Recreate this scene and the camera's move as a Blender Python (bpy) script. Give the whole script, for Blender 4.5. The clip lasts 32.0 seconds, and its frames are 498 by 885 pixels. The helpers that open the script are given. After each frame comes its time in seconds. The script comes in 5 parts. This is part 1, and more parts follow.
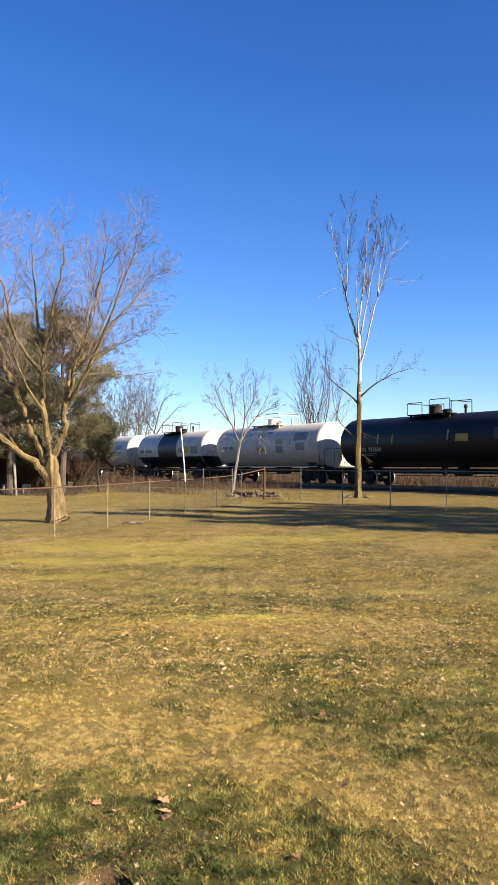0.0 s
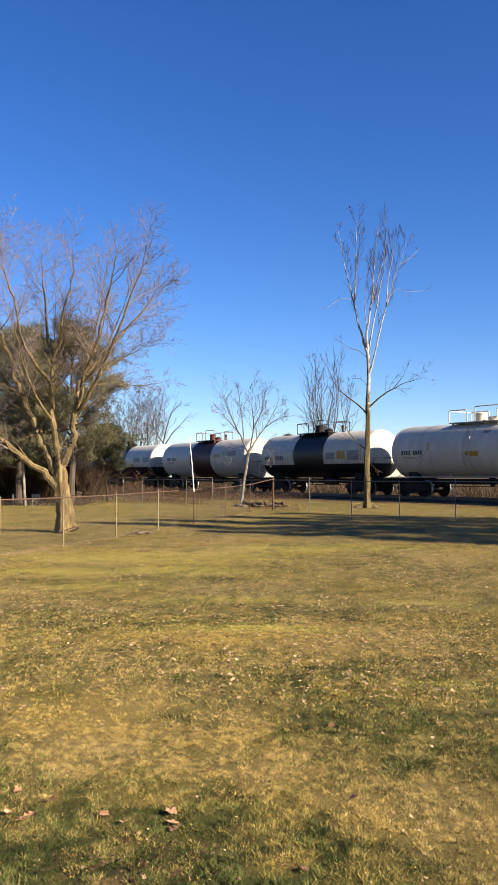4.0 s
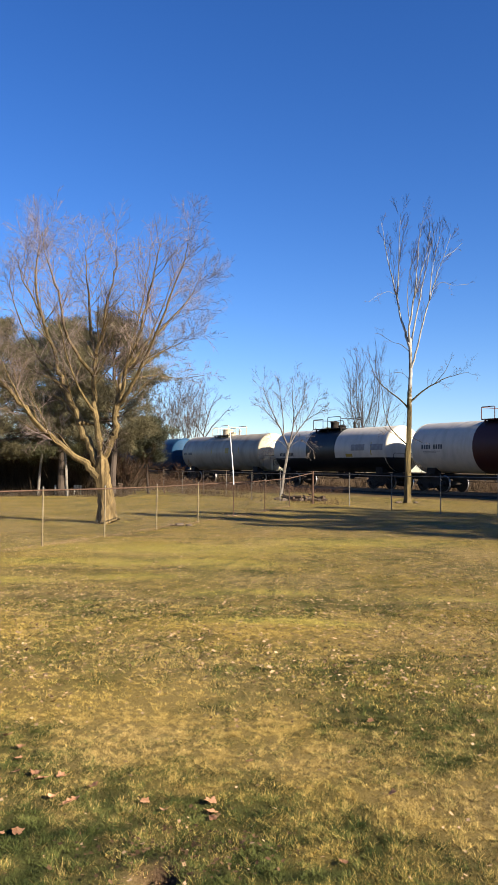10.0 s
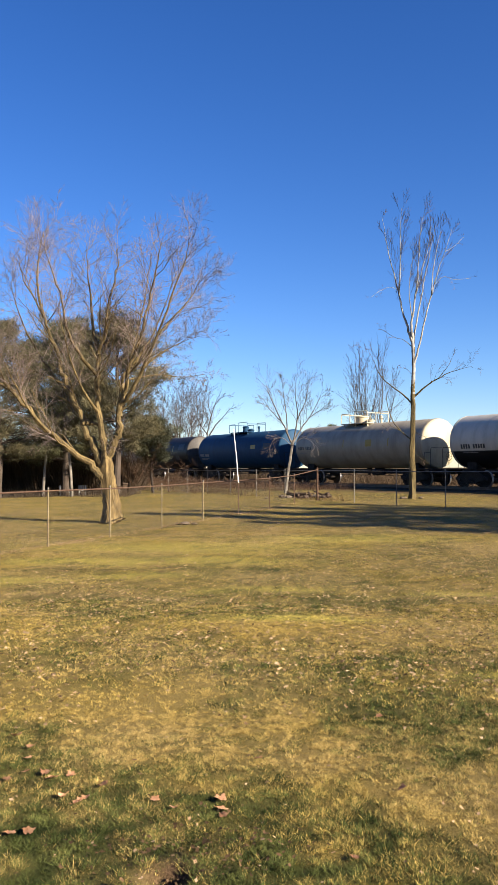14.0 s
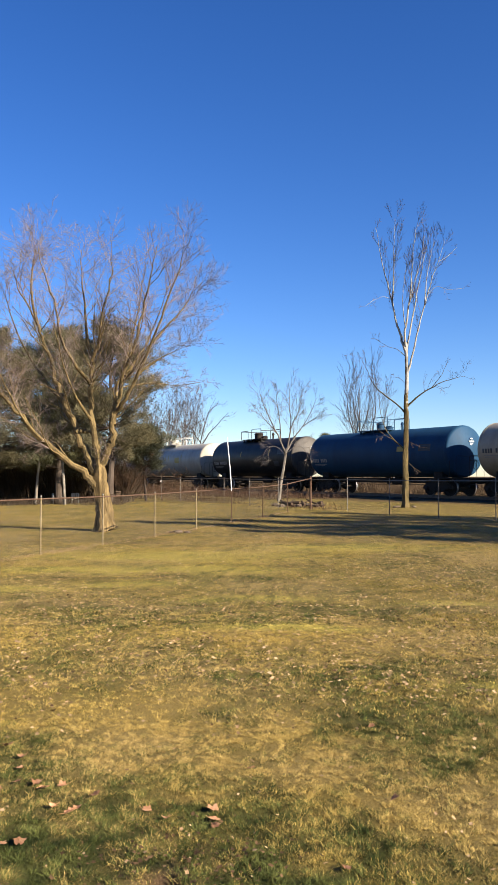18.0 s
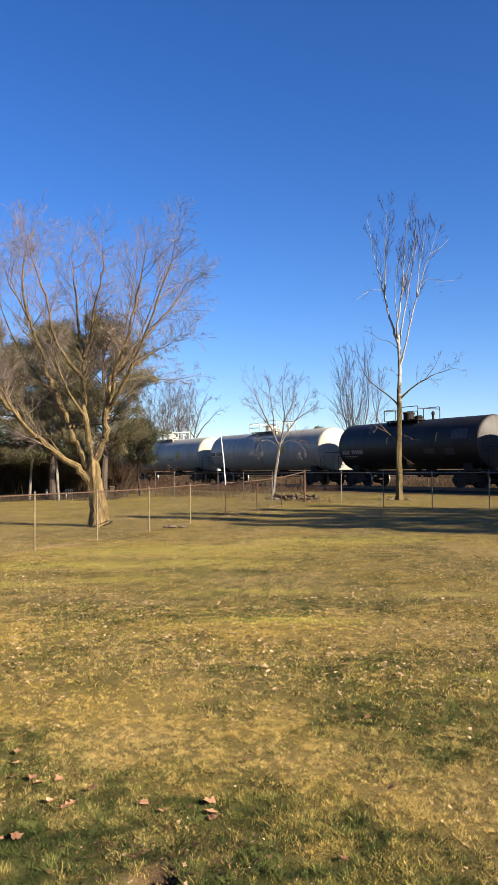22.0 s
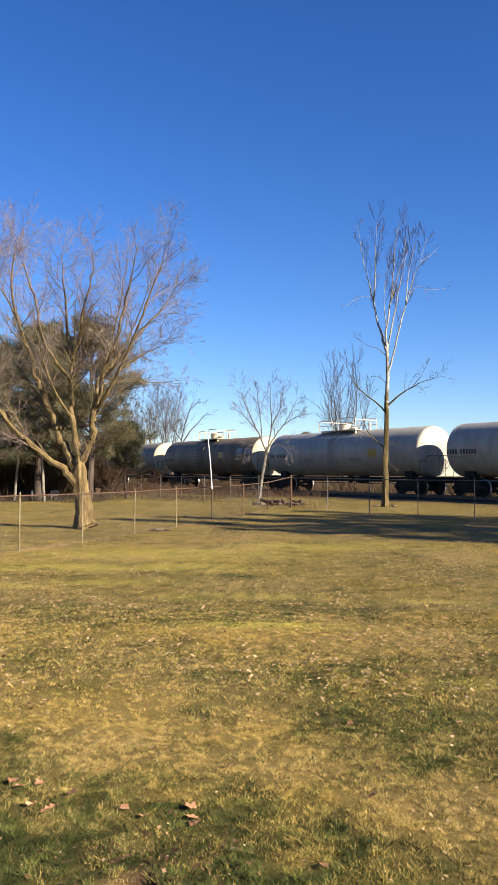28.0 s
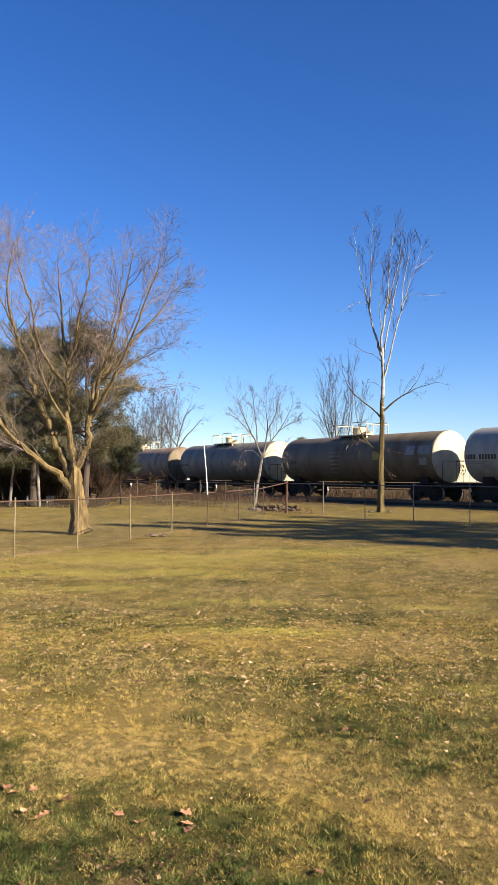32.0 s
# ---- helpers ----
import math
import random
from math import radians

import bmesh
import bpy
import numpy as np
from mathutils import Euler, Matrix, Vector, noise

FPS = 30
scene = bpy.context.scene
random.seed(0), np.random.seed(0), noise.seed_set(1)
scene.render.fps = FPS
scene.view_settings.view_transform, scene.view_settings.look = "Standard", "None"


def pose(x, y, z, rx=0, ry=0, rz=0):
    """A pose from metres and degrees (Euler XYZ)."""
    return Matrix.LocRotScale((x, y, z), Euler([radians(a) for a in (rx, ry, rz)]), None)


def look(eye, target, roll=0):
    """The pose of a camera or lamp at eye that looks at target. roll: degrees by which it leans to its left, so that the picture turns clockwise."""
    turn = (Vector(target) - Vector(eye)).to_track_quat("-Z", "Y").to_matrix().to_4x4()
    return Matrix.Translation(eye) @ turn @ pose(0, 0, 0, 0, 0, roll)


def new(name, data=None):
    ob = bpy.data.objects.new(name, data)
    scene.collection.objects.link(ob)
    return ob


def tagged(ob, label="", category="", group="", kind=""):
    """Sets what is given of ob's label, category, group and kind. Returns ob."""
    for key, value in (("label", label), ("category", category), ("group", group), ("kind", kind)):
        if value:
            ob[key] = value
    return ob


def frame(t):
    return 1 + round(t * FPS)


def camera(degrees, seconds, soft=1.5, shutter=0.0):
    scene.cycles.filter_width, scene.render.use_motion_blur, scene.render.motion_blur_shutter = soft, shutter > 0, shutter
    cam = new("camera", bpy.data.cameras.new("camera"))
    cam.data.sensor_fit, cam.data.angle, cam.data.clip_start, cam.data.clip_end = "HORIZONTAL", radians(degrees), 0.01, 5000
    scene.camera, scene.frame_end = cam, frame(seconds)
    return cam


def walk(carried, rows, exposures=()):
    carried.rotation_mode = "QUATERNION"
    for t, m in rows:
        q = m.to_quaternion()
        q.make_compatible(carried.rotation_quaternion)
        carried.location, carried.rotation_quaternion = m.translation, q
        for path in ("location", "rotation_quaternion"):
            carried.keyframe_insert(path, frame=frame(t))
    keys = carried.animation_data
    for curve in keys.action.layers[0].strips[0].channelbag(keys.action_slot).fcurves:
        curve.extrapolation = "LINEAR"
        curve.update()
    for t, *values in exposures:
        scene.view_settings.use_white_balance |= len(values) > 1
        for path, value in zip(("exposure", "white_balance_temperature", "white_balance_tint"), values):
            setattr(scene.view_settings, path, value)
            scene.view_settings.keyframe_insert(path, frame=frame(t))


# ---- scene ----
# ---- camera ----
cam = camera(34.0, 32.0)
PATH = [
    (0.0, pose(-0.002, 0.004, 1.498, 91.681, -0.019, -0.018)),
    (0.5, pose(0.000, 0.006, 1.496, 91.744, 0.009, -0.070)),
    (1.0, pose(0.000, -0.001, 1.498, 91.793, 0.006, -0.237)),
    (1.5, pose(0.004, 0.001, 1.498, 91.818, -0.090, -0.369)),
    (2.0, pose(0.001, -0.002, 1.500, 91.839, -0.144, -0.296)),
    (2.5, pose(0.000, 0.003, 1.496, 91.992, -0.031, 0.157)),
    (3.0, pose(0.001, -0.002, 1.500, 92.122, 0.050, 0.496)),
    (3.5, pose(0.001, 0.003, 1.496, 92.292, 0.023, 0.626)),
    (5.5, pose(-0.002, 0.001, 1.495, 92.480, -0.329, 0.356)),
    (6.0, pose(-0.004, 0.001, 1.497, 92.423, -0.368, 0.578)),
    (6.5, pose(-0.001, -0.009, 1.499, 92.192, -0.120, 0.906)),
    (7.0, pose(-0.007, -0.010, 1.496, 91.904, -0.434, 2.025)),
    (7.5, pose(-0.001, -0.006, 1.496, 92.199, 0.036, 0.618)),
    (8.0, pose(-0.010, -0.006, 1.495, 91.784, -1.008, 2.070)),
    (8.5, pose(-0.010, -0.003, 1.495, 92.084, -1.095, 2.254)),
    (9.0, pose(-0.014, -0.002, 1.493, 91.820, -1.170, 2.932)),
    (9.5, pose(-0.012, -0.006, 1.495, 92.087, -0.697, 3.062)),
    (10.0, pose(-0.012, -0.007, 1.496, 91.913, -0.740, 3.368)),
    (10.5, pose(-0.005, 0.006, 1.491, 92.261, -0.133, 2.622)),
    (11.0, pose(-0.012, -0.017, 1.494, 90.371, 0.931, 2.528)),
    (11.5, pose(-0.010, 0.012, 1.485, 89.429, 1.596, 6.052)),
    (12.0, pose(-0.010, -0.004, 1.491, 90.807, 0.903, 4.481)),
    (12.5, pose(-0.008, -0.004, 1.490, 91.307, 0.479, 4.072)),
    (13.0, pose(-0.012, -0.009, 1.495, 91.482, 0.344, 4.022)),
    (13.5, pose(-0.013, -0.010, 1.492, 91.729, 0.224, 3.852)),
    (14.0, pose(-0.015, -0.006, 1.492, 91.762, 0.121, 3.666)),
    (14.5, pose(-0.016, -0.003, 1.489, 92.178, 0.034, 3.363)),
    (15.0, pose(-0.014, -0.005, 1.491, 92.400, 0.038, 3.205)),
    (15.5, pose(-0.012, -0.004, 1.493, 92.598, 0.014, 3.051)),
    (17.5, pose(-0.015, -0.014, 1.496, 92.505, -0.088, 2.957)),
    (18.0, pose(-0.015, -0.012, 1.495, 92.355, -0.072, 3.198)),
    (18.5, pose(-0.015, -0.003, 1.490, 92.289, -0.112, 3.347)),
    (19.0, pose(-0.014, 0.001, 1.490, 92.295, 0.008, 3.319)),
    (19.5, pose(-0.012, -0.003, 1.490, 92.496, -0.003, 3.102)),
    (20.0, pose(-0.015, -0.007, 1.492, 92.490, -0.010, 2.965)),
    (20.5, pose(-0.017, -0.007, 1.489, 92.188, 0.116, 3.090)),
    (21.0, pose(-0.014, -0.007, 1.490, 92.009, 0.514, 3.063)),
    (21.5, pose(-0.014, -0.007, 1.490, 91.956, 0.518, 2.924)),
    (22.0, pose(-0.015, -0.006, 1.489, 91.932, 0.495, 2.766)),
    (22.5, pose(-0.016, -0.006, 1.490, 92.008, 0.472, 2.585)),
    (23.0, pose(-0.013, -0.015, 1.493, 92.002, 0.482, 2.511)),
    (23.5, pose(-0.014, -0.012, 1.494, 91.818, 0.491, 2.570)),
    (24.0, pose(-0.014, -0.010, 1.492, 91.714, 0.422, 2.679)),
    (24.5, pose(-0.013, -0.006, 1.491, 91.791, 0.278, 2.670)),
    (26.5, pose(-0.017, -0.008, 1.491, 91.875, -0.098, 2.384)),
    (27.0, pose(-0.016, -0.008, 1.493, 91.835, -0.233, 2.269)),
    (27.5, pose(-0.015, 0.001, 1.487, 92.018, -0.301, 2.041)),
    (28.0, pose(-0.015, -0.001, 1.490, 92.242, -0.420, 1.832)),
    (28.5, pose(-0.012, -0.004, 1.492, 92.392, -0.363, 1.727)),
    (29.0, pose(-0.014, -0.004, 1.490, 92.445, -0.414, 1.681)),
    (29.5, pose(-0.013, -0.012, 1.493, 92.492, -0.351, 1.641)),
    (30.0, pose(-0.015, -0.005, 1.491, 92.511, -0.452, 1.620)),
    (30.5, pose(-0.014, -0.008, 1.494, 92.527, -0.474, 1.575)),
    (31.0, pose(-0.013, -0.007, 1.493, 92.629, -0.450, 1.529)),
    (31.5, pose(-0.013, -0.011, 1.496, 92.637, -0.507, 1.505)),
    (32.0, pose(-0.013, -0.010, 1.492, 92.632, -0.472, 1.528)),
]
EXPOSURES = [(0.0, 1.87), (2.2, 1.87), (3.2, 1.68), (32.0, 1.68)]
walk(cam, PATH, EXPOSURES)
# train: metres travelled at seconds, car lengths from the head, and where each coupling lies behind the first
PROGRESS = [(0.0, 11.17), (2.0, 20.40), (3.0, 24.99), (5.5, 36.40), (7.0, 43.17), (9.0, 52.09), (11.0, 61.05), (13.0, 70.12), (15.0, 79.27), (17.5, 90.72), (19.0, 97.55), (21.5, 109.14), (24.0, 120.99), (26.5, 132.85), (28.0, 140.03), (30.0, 149.68), (32.0, 159.33)]
LENGTHS = [16.80, 14.60, 13.48, 15.40, 15.26, 15.69, 15.68, 14.46, 17.66, 17.68, 17.08, 15.46, 17.50]
OFFSETS = [0.00, 14.60, 28.07, 43.47, 58.72, 74.42, 90.09, 104.55, 122.21, 139.89, 156.97, 172.44]

# ---- world, sun and exposure ----
SUN_HIGH = radians(26.0)
SUN_FROM = Vector((0.850 * math.cos(SUN_HIGH), -0.526 * math.cos(SUN_HIGH), math.sin(SUN_HIGH)))
world = bpy.data.worlds.new("sky")
scene.world = world
world.use_nodes = True
wn, wl = world.node_tree.nodes, world.node_tree.links
sky = wn.new("ShaderNodeTexSky")
sky.sky_type = "NISHITA"
sky.sun_disc = False
sky.sun_elevation = SUN_HIGH
sky.sun_rotation = math.atan2(SUN_FROM.x, SUN_FROM.y)
sky.air_density, sky.dust_density, sky.ozone_density = 1.0, 0.0, 5.0
wn["Background"].inputs["Strength"].default_value = 0.0425
vivid = wn.new("ShaderNodeHueSaturation")
vivid.inputs["Saturation"].default_value = 1.16
vivid.inputs["Hue"].default_value = 0.508
clear = wn.new("ShaderNodeGamma")
clear.inputs["Gamma"].default_value = 1.11
wl.new(sky.outputs["Color"], clear.inputs["Color"])
wl.new(clear.outputs["Color"], vivid.inputs["Color"])
deep = wn.new("ShaderNodeMix")
deep.data_type, deep.blend_type = "RGBA", "MULTIPLY"
deep.inputs[0].default_value = 1.0
deep.inputs[7].default_value = (1.03, 0.975, 1.06, 1)
wl.new(vivid.outputs["Color"], deep.inputs[6])
wl.new(deep.outputs[2], wn["Background"].inputs["Color"])
sun_data = bpy.data.lights.new("sun", "SUN")
sun_data.energy, sun_data.angle, sun_data.color = 5.0, radians(0.53), (1.0, 0.88, 0.71)
sun = new("sun", sun_data)
sun.matrix_world = look(SUN_FROM * 60, (0, 0, 0))

# ---- mesh and material helpers ----
TH = radians(34.29)
SIN, COS = math.sin(TH), math.cos(TH)
RAIL_Z = 0.36
TRACK_AT = 62.0 * SIN


def smooth(a, b, v):
    k = np.clip((v - a) / (b - a), 0.0, 1.0)
    return k * k * (3 - 2 * k)


def track_side(x, y):
    """How far a place lies from the camera's side towards the track."""
    return COS * x + SIN * y


def material(name, col_a, col_b, rough=0.8, scale=6.0, fine=60.0, bump=0.25, metallic=0.0, stretch=(1, 1, 1),
             island=0.0, rand=0.0, dirt=None, dirt_amount=0.0, dirt_scale=1.2, spec=0.4, coords="Object"):
    m = bpy.data.materials.new(name)
    m.use_nodes = True
    n, l = m.node_tree.nodes, m.node_tree.links
    b = n["Principled BSDF"]
    b.inputs["Roughness"].default_value, b.inputs["Metallic"].default_value = rough, metallic
    b.inputs["Specular IOR Level"].default_value = spec if rough < 0.78 else min(spec, 0.12)
    tc = n.new("ShaderNodeTexCoord")
    mp = n.new("ShaderNodeMapping")
    mp.inputs["Scale"].default_value = stretch
    l.new(tc.outputs[coords], mp.inputs["Vector"])

    def noise_node(s, detail=4.0):
        t = n.new("ShaderNodeTexNoise")
        t.inputs["Scale"].default_value, t.inputs["Detail"].default_value = s, detail
        l.new(mp.outputs["Vector"], t.inputs["Vector"])
        return t

    def mix(fac, a, c):
        x = n.new("ShaderNodeMix")
        x.data_type = "RGBA"
        for k, v in ((0, fac), (6, a), (7, c)):
            if isinstance(v, (tuple, float, int)):
                x.inputs[k].default_value = (*v, 1) if isinstance(v, tuple) else v
            else:
                l.new(v, x.inputs[k])
        return x.outputs[2]

    def ramp(src, lo, hi):
        r = n.new("ShaderNodeMapRange")
        r.inputs["From Min"].default_value, r.inputs["From Max"].default_value = lo, hi
        l.new(src, r.inputs["Value"])
        return r.outputs["Result"]

    big, small = noise_node(scale), noise_node(fine, 6.0)
    both = n.new("ShaderNodeMath")
    both.operation = "MULTIPLY_ADD"
    l.new(small.outputs["Fac"], both.inputs[0])
    both.inputs[1].default_value = 0.5
    l.new(big.outputs["Fac"], both.inputs[2])
    colour = mix(ramp(both.outputs[0], 0.5, 1.0), col_a, col_b)
    if dirt:
        d = noise_node(dirt_scale, 6.0)
        f = n.new("ShaderNodeMath")
        f.operation = "MULTIPLY"
        l.new(ramp(d.outputs["Fac"], 0.45, 0.75), f.inputs[0])
        f.inputs[1].default_value = dirt_amount
        colour = mix(f.outputs[0], colour, dirt)
    if island or rand:
        src = n.new("ShaderNodeNewGeometry").outputs["Random Per Island"] if island else n.new("ShaderNodeObjectInfo").outputs["Random"]
        h = n.new("ShaderNodeHueSaturation")
        amount = island or rand
        l.new(ramp(src, 0, 1), h.inputs["Value"])
        h.inputs["Value"].links[0].from_node.inputs["To Min"].default_value = 1 - amount
        h.inputs["Value"].links[0].from_node.inputs["To Max"].default_value = 1 + amount
        l.new(colour, h.inputs["Color"])
        colour = h.outputs["Color"]
    l.new(colour, b.inputs["Base Color"])
    if bump:
        bp = n.new("ShaderNodeBump")
        bp.inputs["Strength"].default_value, bp.inputs["Distance"].default_value = bump, 0.02
        l.new(small.outputs["Fac"], bp.inputs["Height"])
        l.new(bp.outputs["Normal"], b.inputs["Normal"])
    return m


class Shape:
    """Vertices and faces gathered for one mesh."""

    def __init__(self):
        self.v, self.f, self.m = [], [], []

    def add(self, verts, faces, index=0):
        k = len(self.v)
        self.v += [tuple(p) for p in verts]
        self.f += [tuple(i + k for i in f) for f in faces]
        self.m += [index] * len(faces)
        return self

    def box(self, x0, x1, y0, y1, z0, z1, bevel=0.0, index=0):
        b = min(bevel, (x1 - x0) / 3, (y1 - y0) / 3)
        if b <= 0:
            p = [(x, y, z) for z in (z0, z1) for x, y in ((x0, y0), (x1, y0), (x1, y1), (x0, y1))]
            return self.add(p, [(3, 2, 1, 0), (4, 5, 6, 7), (0, 1, 5, 4), (1, 2, 6, 5), (2, 3, 7, 6), (3, 0, 4, 7)], index)
        ring = [(x0 + b, y0), (x1 - b, y0), (x1, y0 + b), (x1, y1 - b), (x1 - b, y1), (x0 + b, y1), (x0, y1 - b), (x0, y0 + b)]
        p = [(x, y, z) for z in (z0, z1) for x, y in ring]
        return self.add(p, [tuple(range(7, -1, -1)), tuple(range(8, 16))] + [(i, (i + 1) % 8, 8 + (i + 1) % 8, 8 + i) for i in range(8)], index)

    def tube(self, pts, radii, sides=6, index=0, caps=True):
        pts = [Vector(p) for p in pts]
        if not hasattr(radii, "__len__"):
            radii = [radii] * len(pts)
        side = None
        verts = []
        for i, p in enumerate(pts):
            d = (pts[min(i + 1, len(pts) - 1)] - pts[max(i - 1, 0)]).normalized()
            if side is None:
                side = d.orthogonal().normalized()
            side = (side - d * side.dot(d))
            side = side.normalized() if side.length > 1e-6 else d.orthogonal().normalized()
            up = d.cross(side)
            for k in range(sides):
                a = 2 * math.pi * k / sides
                verts.append(p + (side * math.cos(a) + up * math.sin(a)) * radii[i])
        faces = [(r * sides + k, r * sides + (k + 1) % sides, (r + 1) * sides + (k + 1) % sides, (r + 1) * sides + k)
                 for r in range(len(pts) - 1) for k in range(sides)]
        if caps:
            faces += [tuple(range(sides - 1, -1, -1)), tuple(range((len(pts) - 1) * sides, len(pts) * sides))]
        return self.add(verts, faces, index)

    def lathe(self, profile, sides=40, axis="x", centre=(0, 0, 0), pick=None):
        """Turns (place along the axis, radius) rows round the axis."""
        verts, faces = [], []
        for a, r in profile:
            for k in range(sides):
                w = 2 * math.pi * (k + 0.5) / sides
                c, s = r * math.cos(w), r * math.sin(w)
                q = (a, c, s) if axis == "x" else (c, a, s) if axis == "y" else (c, s, a)
                verts.append(tuple(q[i] + centre[i] for i in range(3)))
        n = len(profile)
        flip = axis == "y"
        for r in range(n - 1):
            for k in range(sides):
                f = (r * sides + k, r * sides + (k + 1) % sides, (r + 1) * sides + (k + 1) % sides, (r + 1) * sides + k)
                faces.append(f[::-1] if not flip else f)
        ends = [tuple(range(sides)), tuple(range(n * sides - 1, (n - 1) * sides - 1, -1))]
        faces += ends if not flip else [e[::-1] for e in ends]
        k0 = len(self.f)
        self.add(verts, faces)
        if pick:
            for i in range(k0, len(self.f)):
                mid = sum((Vector(self.v[j]) for j in self.f[i]), Vector()) / len(self.f[i])
                self.m[i] = pick(mid)
        return self

    def mesh(self, name, mats, soft=False):
        me = bpy.data.meshes.new(name)
        me.from_pydata(self.v, [], self.f)
        for m in mats if isinstance(mats, (list, tuple)) else [mats]:
            me.materials.append(m)
        if any(self.m):
            me.polygons.foreach_set("material_index", self.m)
        if soft:
            me.polygons.foreach_set("use_smooth", [True] * len(self.f))
            me.set_sharp_from_angle(angle=radians(38))
        me.update()
        return me


def part(name, shape, mats, parent=None, label="", soft=False, m=None):
    me = shape if isinstance(shape, bpy.types.Mesh) else shape.mesh(name, mats, soft)
    ob = new(name, me)
    if parent:
        ob.parent = parent
    if m is not None:
        ob.matrix_basis = m
    if label:
        ob["label"] = label
    return ob


def triangles(name, co, tri, mats, attrs=None):
    """A mesh from numpy arrays of places and of three corners each."""
    me = bpy.data.meshes.new(name)
    me.vertices.add(len(co))
    me.vertices.foreach_set("co", np.asarray(co, np.float32).ravel())
    me.loops.add(len(tri) * 3)
    me.loops.foreach_set("vertex_index", np.asarray(tri, np.int32).ravel())
    me.polygons.add(len(tri))
    me.polygons.foreach_set("loop_start", np.arange(0, len(tri) * 3, 3, dtype=np.int32))
    for key, values in (attrs or {}).items():
        me.attributes.new(key, "FLOAT", "POINT").data.foreach_set("value", np.asarray(values, np.float32))
    me.materials.append(mats)
    me.update(calc_edges=True)
    return me


# ---- lie of the land ----
def height(x, y):
    s = track_side(x, y)
    z = 0.15 * smooth(10.0, 20.5, s)
    z = z + 0.02 * np.sin(x * 0.7 + 1.0) * np.sin(y * 0.45) * smooth(4, 12, y)
    z = z + 0.012 * np.sin(x * 2.3 + y * 1.1) * np.sin(y * 1.7 - x * 0.6)
    hole = np.hypot((x - BURROW[0]) / 0.105, (y - BURROW[1]) / 0.075)
    return z - 0.34 * smooth(1.0, 0.7, hole) + 0.012 * smooth(2.6, 1.4, hole) * smooth(0.9, 1.5, hole)


def ground(x, y):
    return float(height(np.float64(x), np.float64(y)))


BURROW = (-0.52, 2.98)
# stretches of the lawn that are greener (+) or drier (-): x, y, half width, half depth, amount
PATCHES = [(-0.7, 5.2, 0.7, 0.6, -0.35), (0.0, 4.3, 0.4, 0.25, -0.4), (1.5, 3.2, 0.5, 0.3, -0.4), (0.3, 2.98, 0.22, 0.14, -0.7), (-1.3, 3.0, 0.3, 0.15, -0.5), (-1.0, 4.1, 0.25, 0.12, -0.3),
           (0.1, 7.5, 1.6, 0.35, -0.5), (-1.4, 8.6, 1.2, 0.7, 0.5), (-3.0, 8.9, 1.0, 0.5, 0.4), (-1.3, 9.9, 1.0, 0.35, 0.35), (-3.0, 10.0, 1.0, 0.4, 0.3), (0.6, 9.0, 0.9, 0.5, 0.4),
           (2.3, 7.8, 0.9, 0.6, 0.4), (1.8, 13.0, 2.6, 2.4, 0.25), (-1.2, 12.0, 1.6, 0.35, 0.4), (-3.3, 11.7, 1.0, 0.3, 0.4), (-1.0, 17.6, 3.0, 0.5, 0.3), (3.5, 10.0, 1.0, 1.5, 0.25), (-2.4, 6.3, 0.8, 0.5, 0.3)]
# smooth yellow-green stretches: x, y, half width, half depth
LIME = [(-2.3, 15.2, 2.6, 1.1), (-2.4, 11.1, 0.8, 0.38), (-0.6, 10.0, 0.85, 0.24), (-0.1, 8.0, 0.9, 0.2), (1.4, 5.9, 0.35, 0.22), (-3.6, 12.6, 1.2, 0.5), (-4.0, 10.4, 0.9, 0.4),
        (-1.6, 13.0, 1.6, 0.5), (2.0, 9.6, 0.9, 0.22), (1.0, 17.0, 2.0, 0.9)]


def value_noise(x, y, seed):
    rs = np.random.RandomState(seed)
    grid = rs.rand(64, 64)
    i, j = np.floor(x).astype(int), np.floor(y).astype(int)
    u, v = x - i, y - j
    u, v = u * u * (3 - 2 * u), v * v * (3 - 2 * v)
    g = lambda a, b: grid[a % 64, b % 64]
    return (g(i, j) * (1 - u) + g(i + 1, j) * u) * (1 - v) + (g(i, j + 1) * (1 - u) + g(i + 1, j + 1) * u) * v


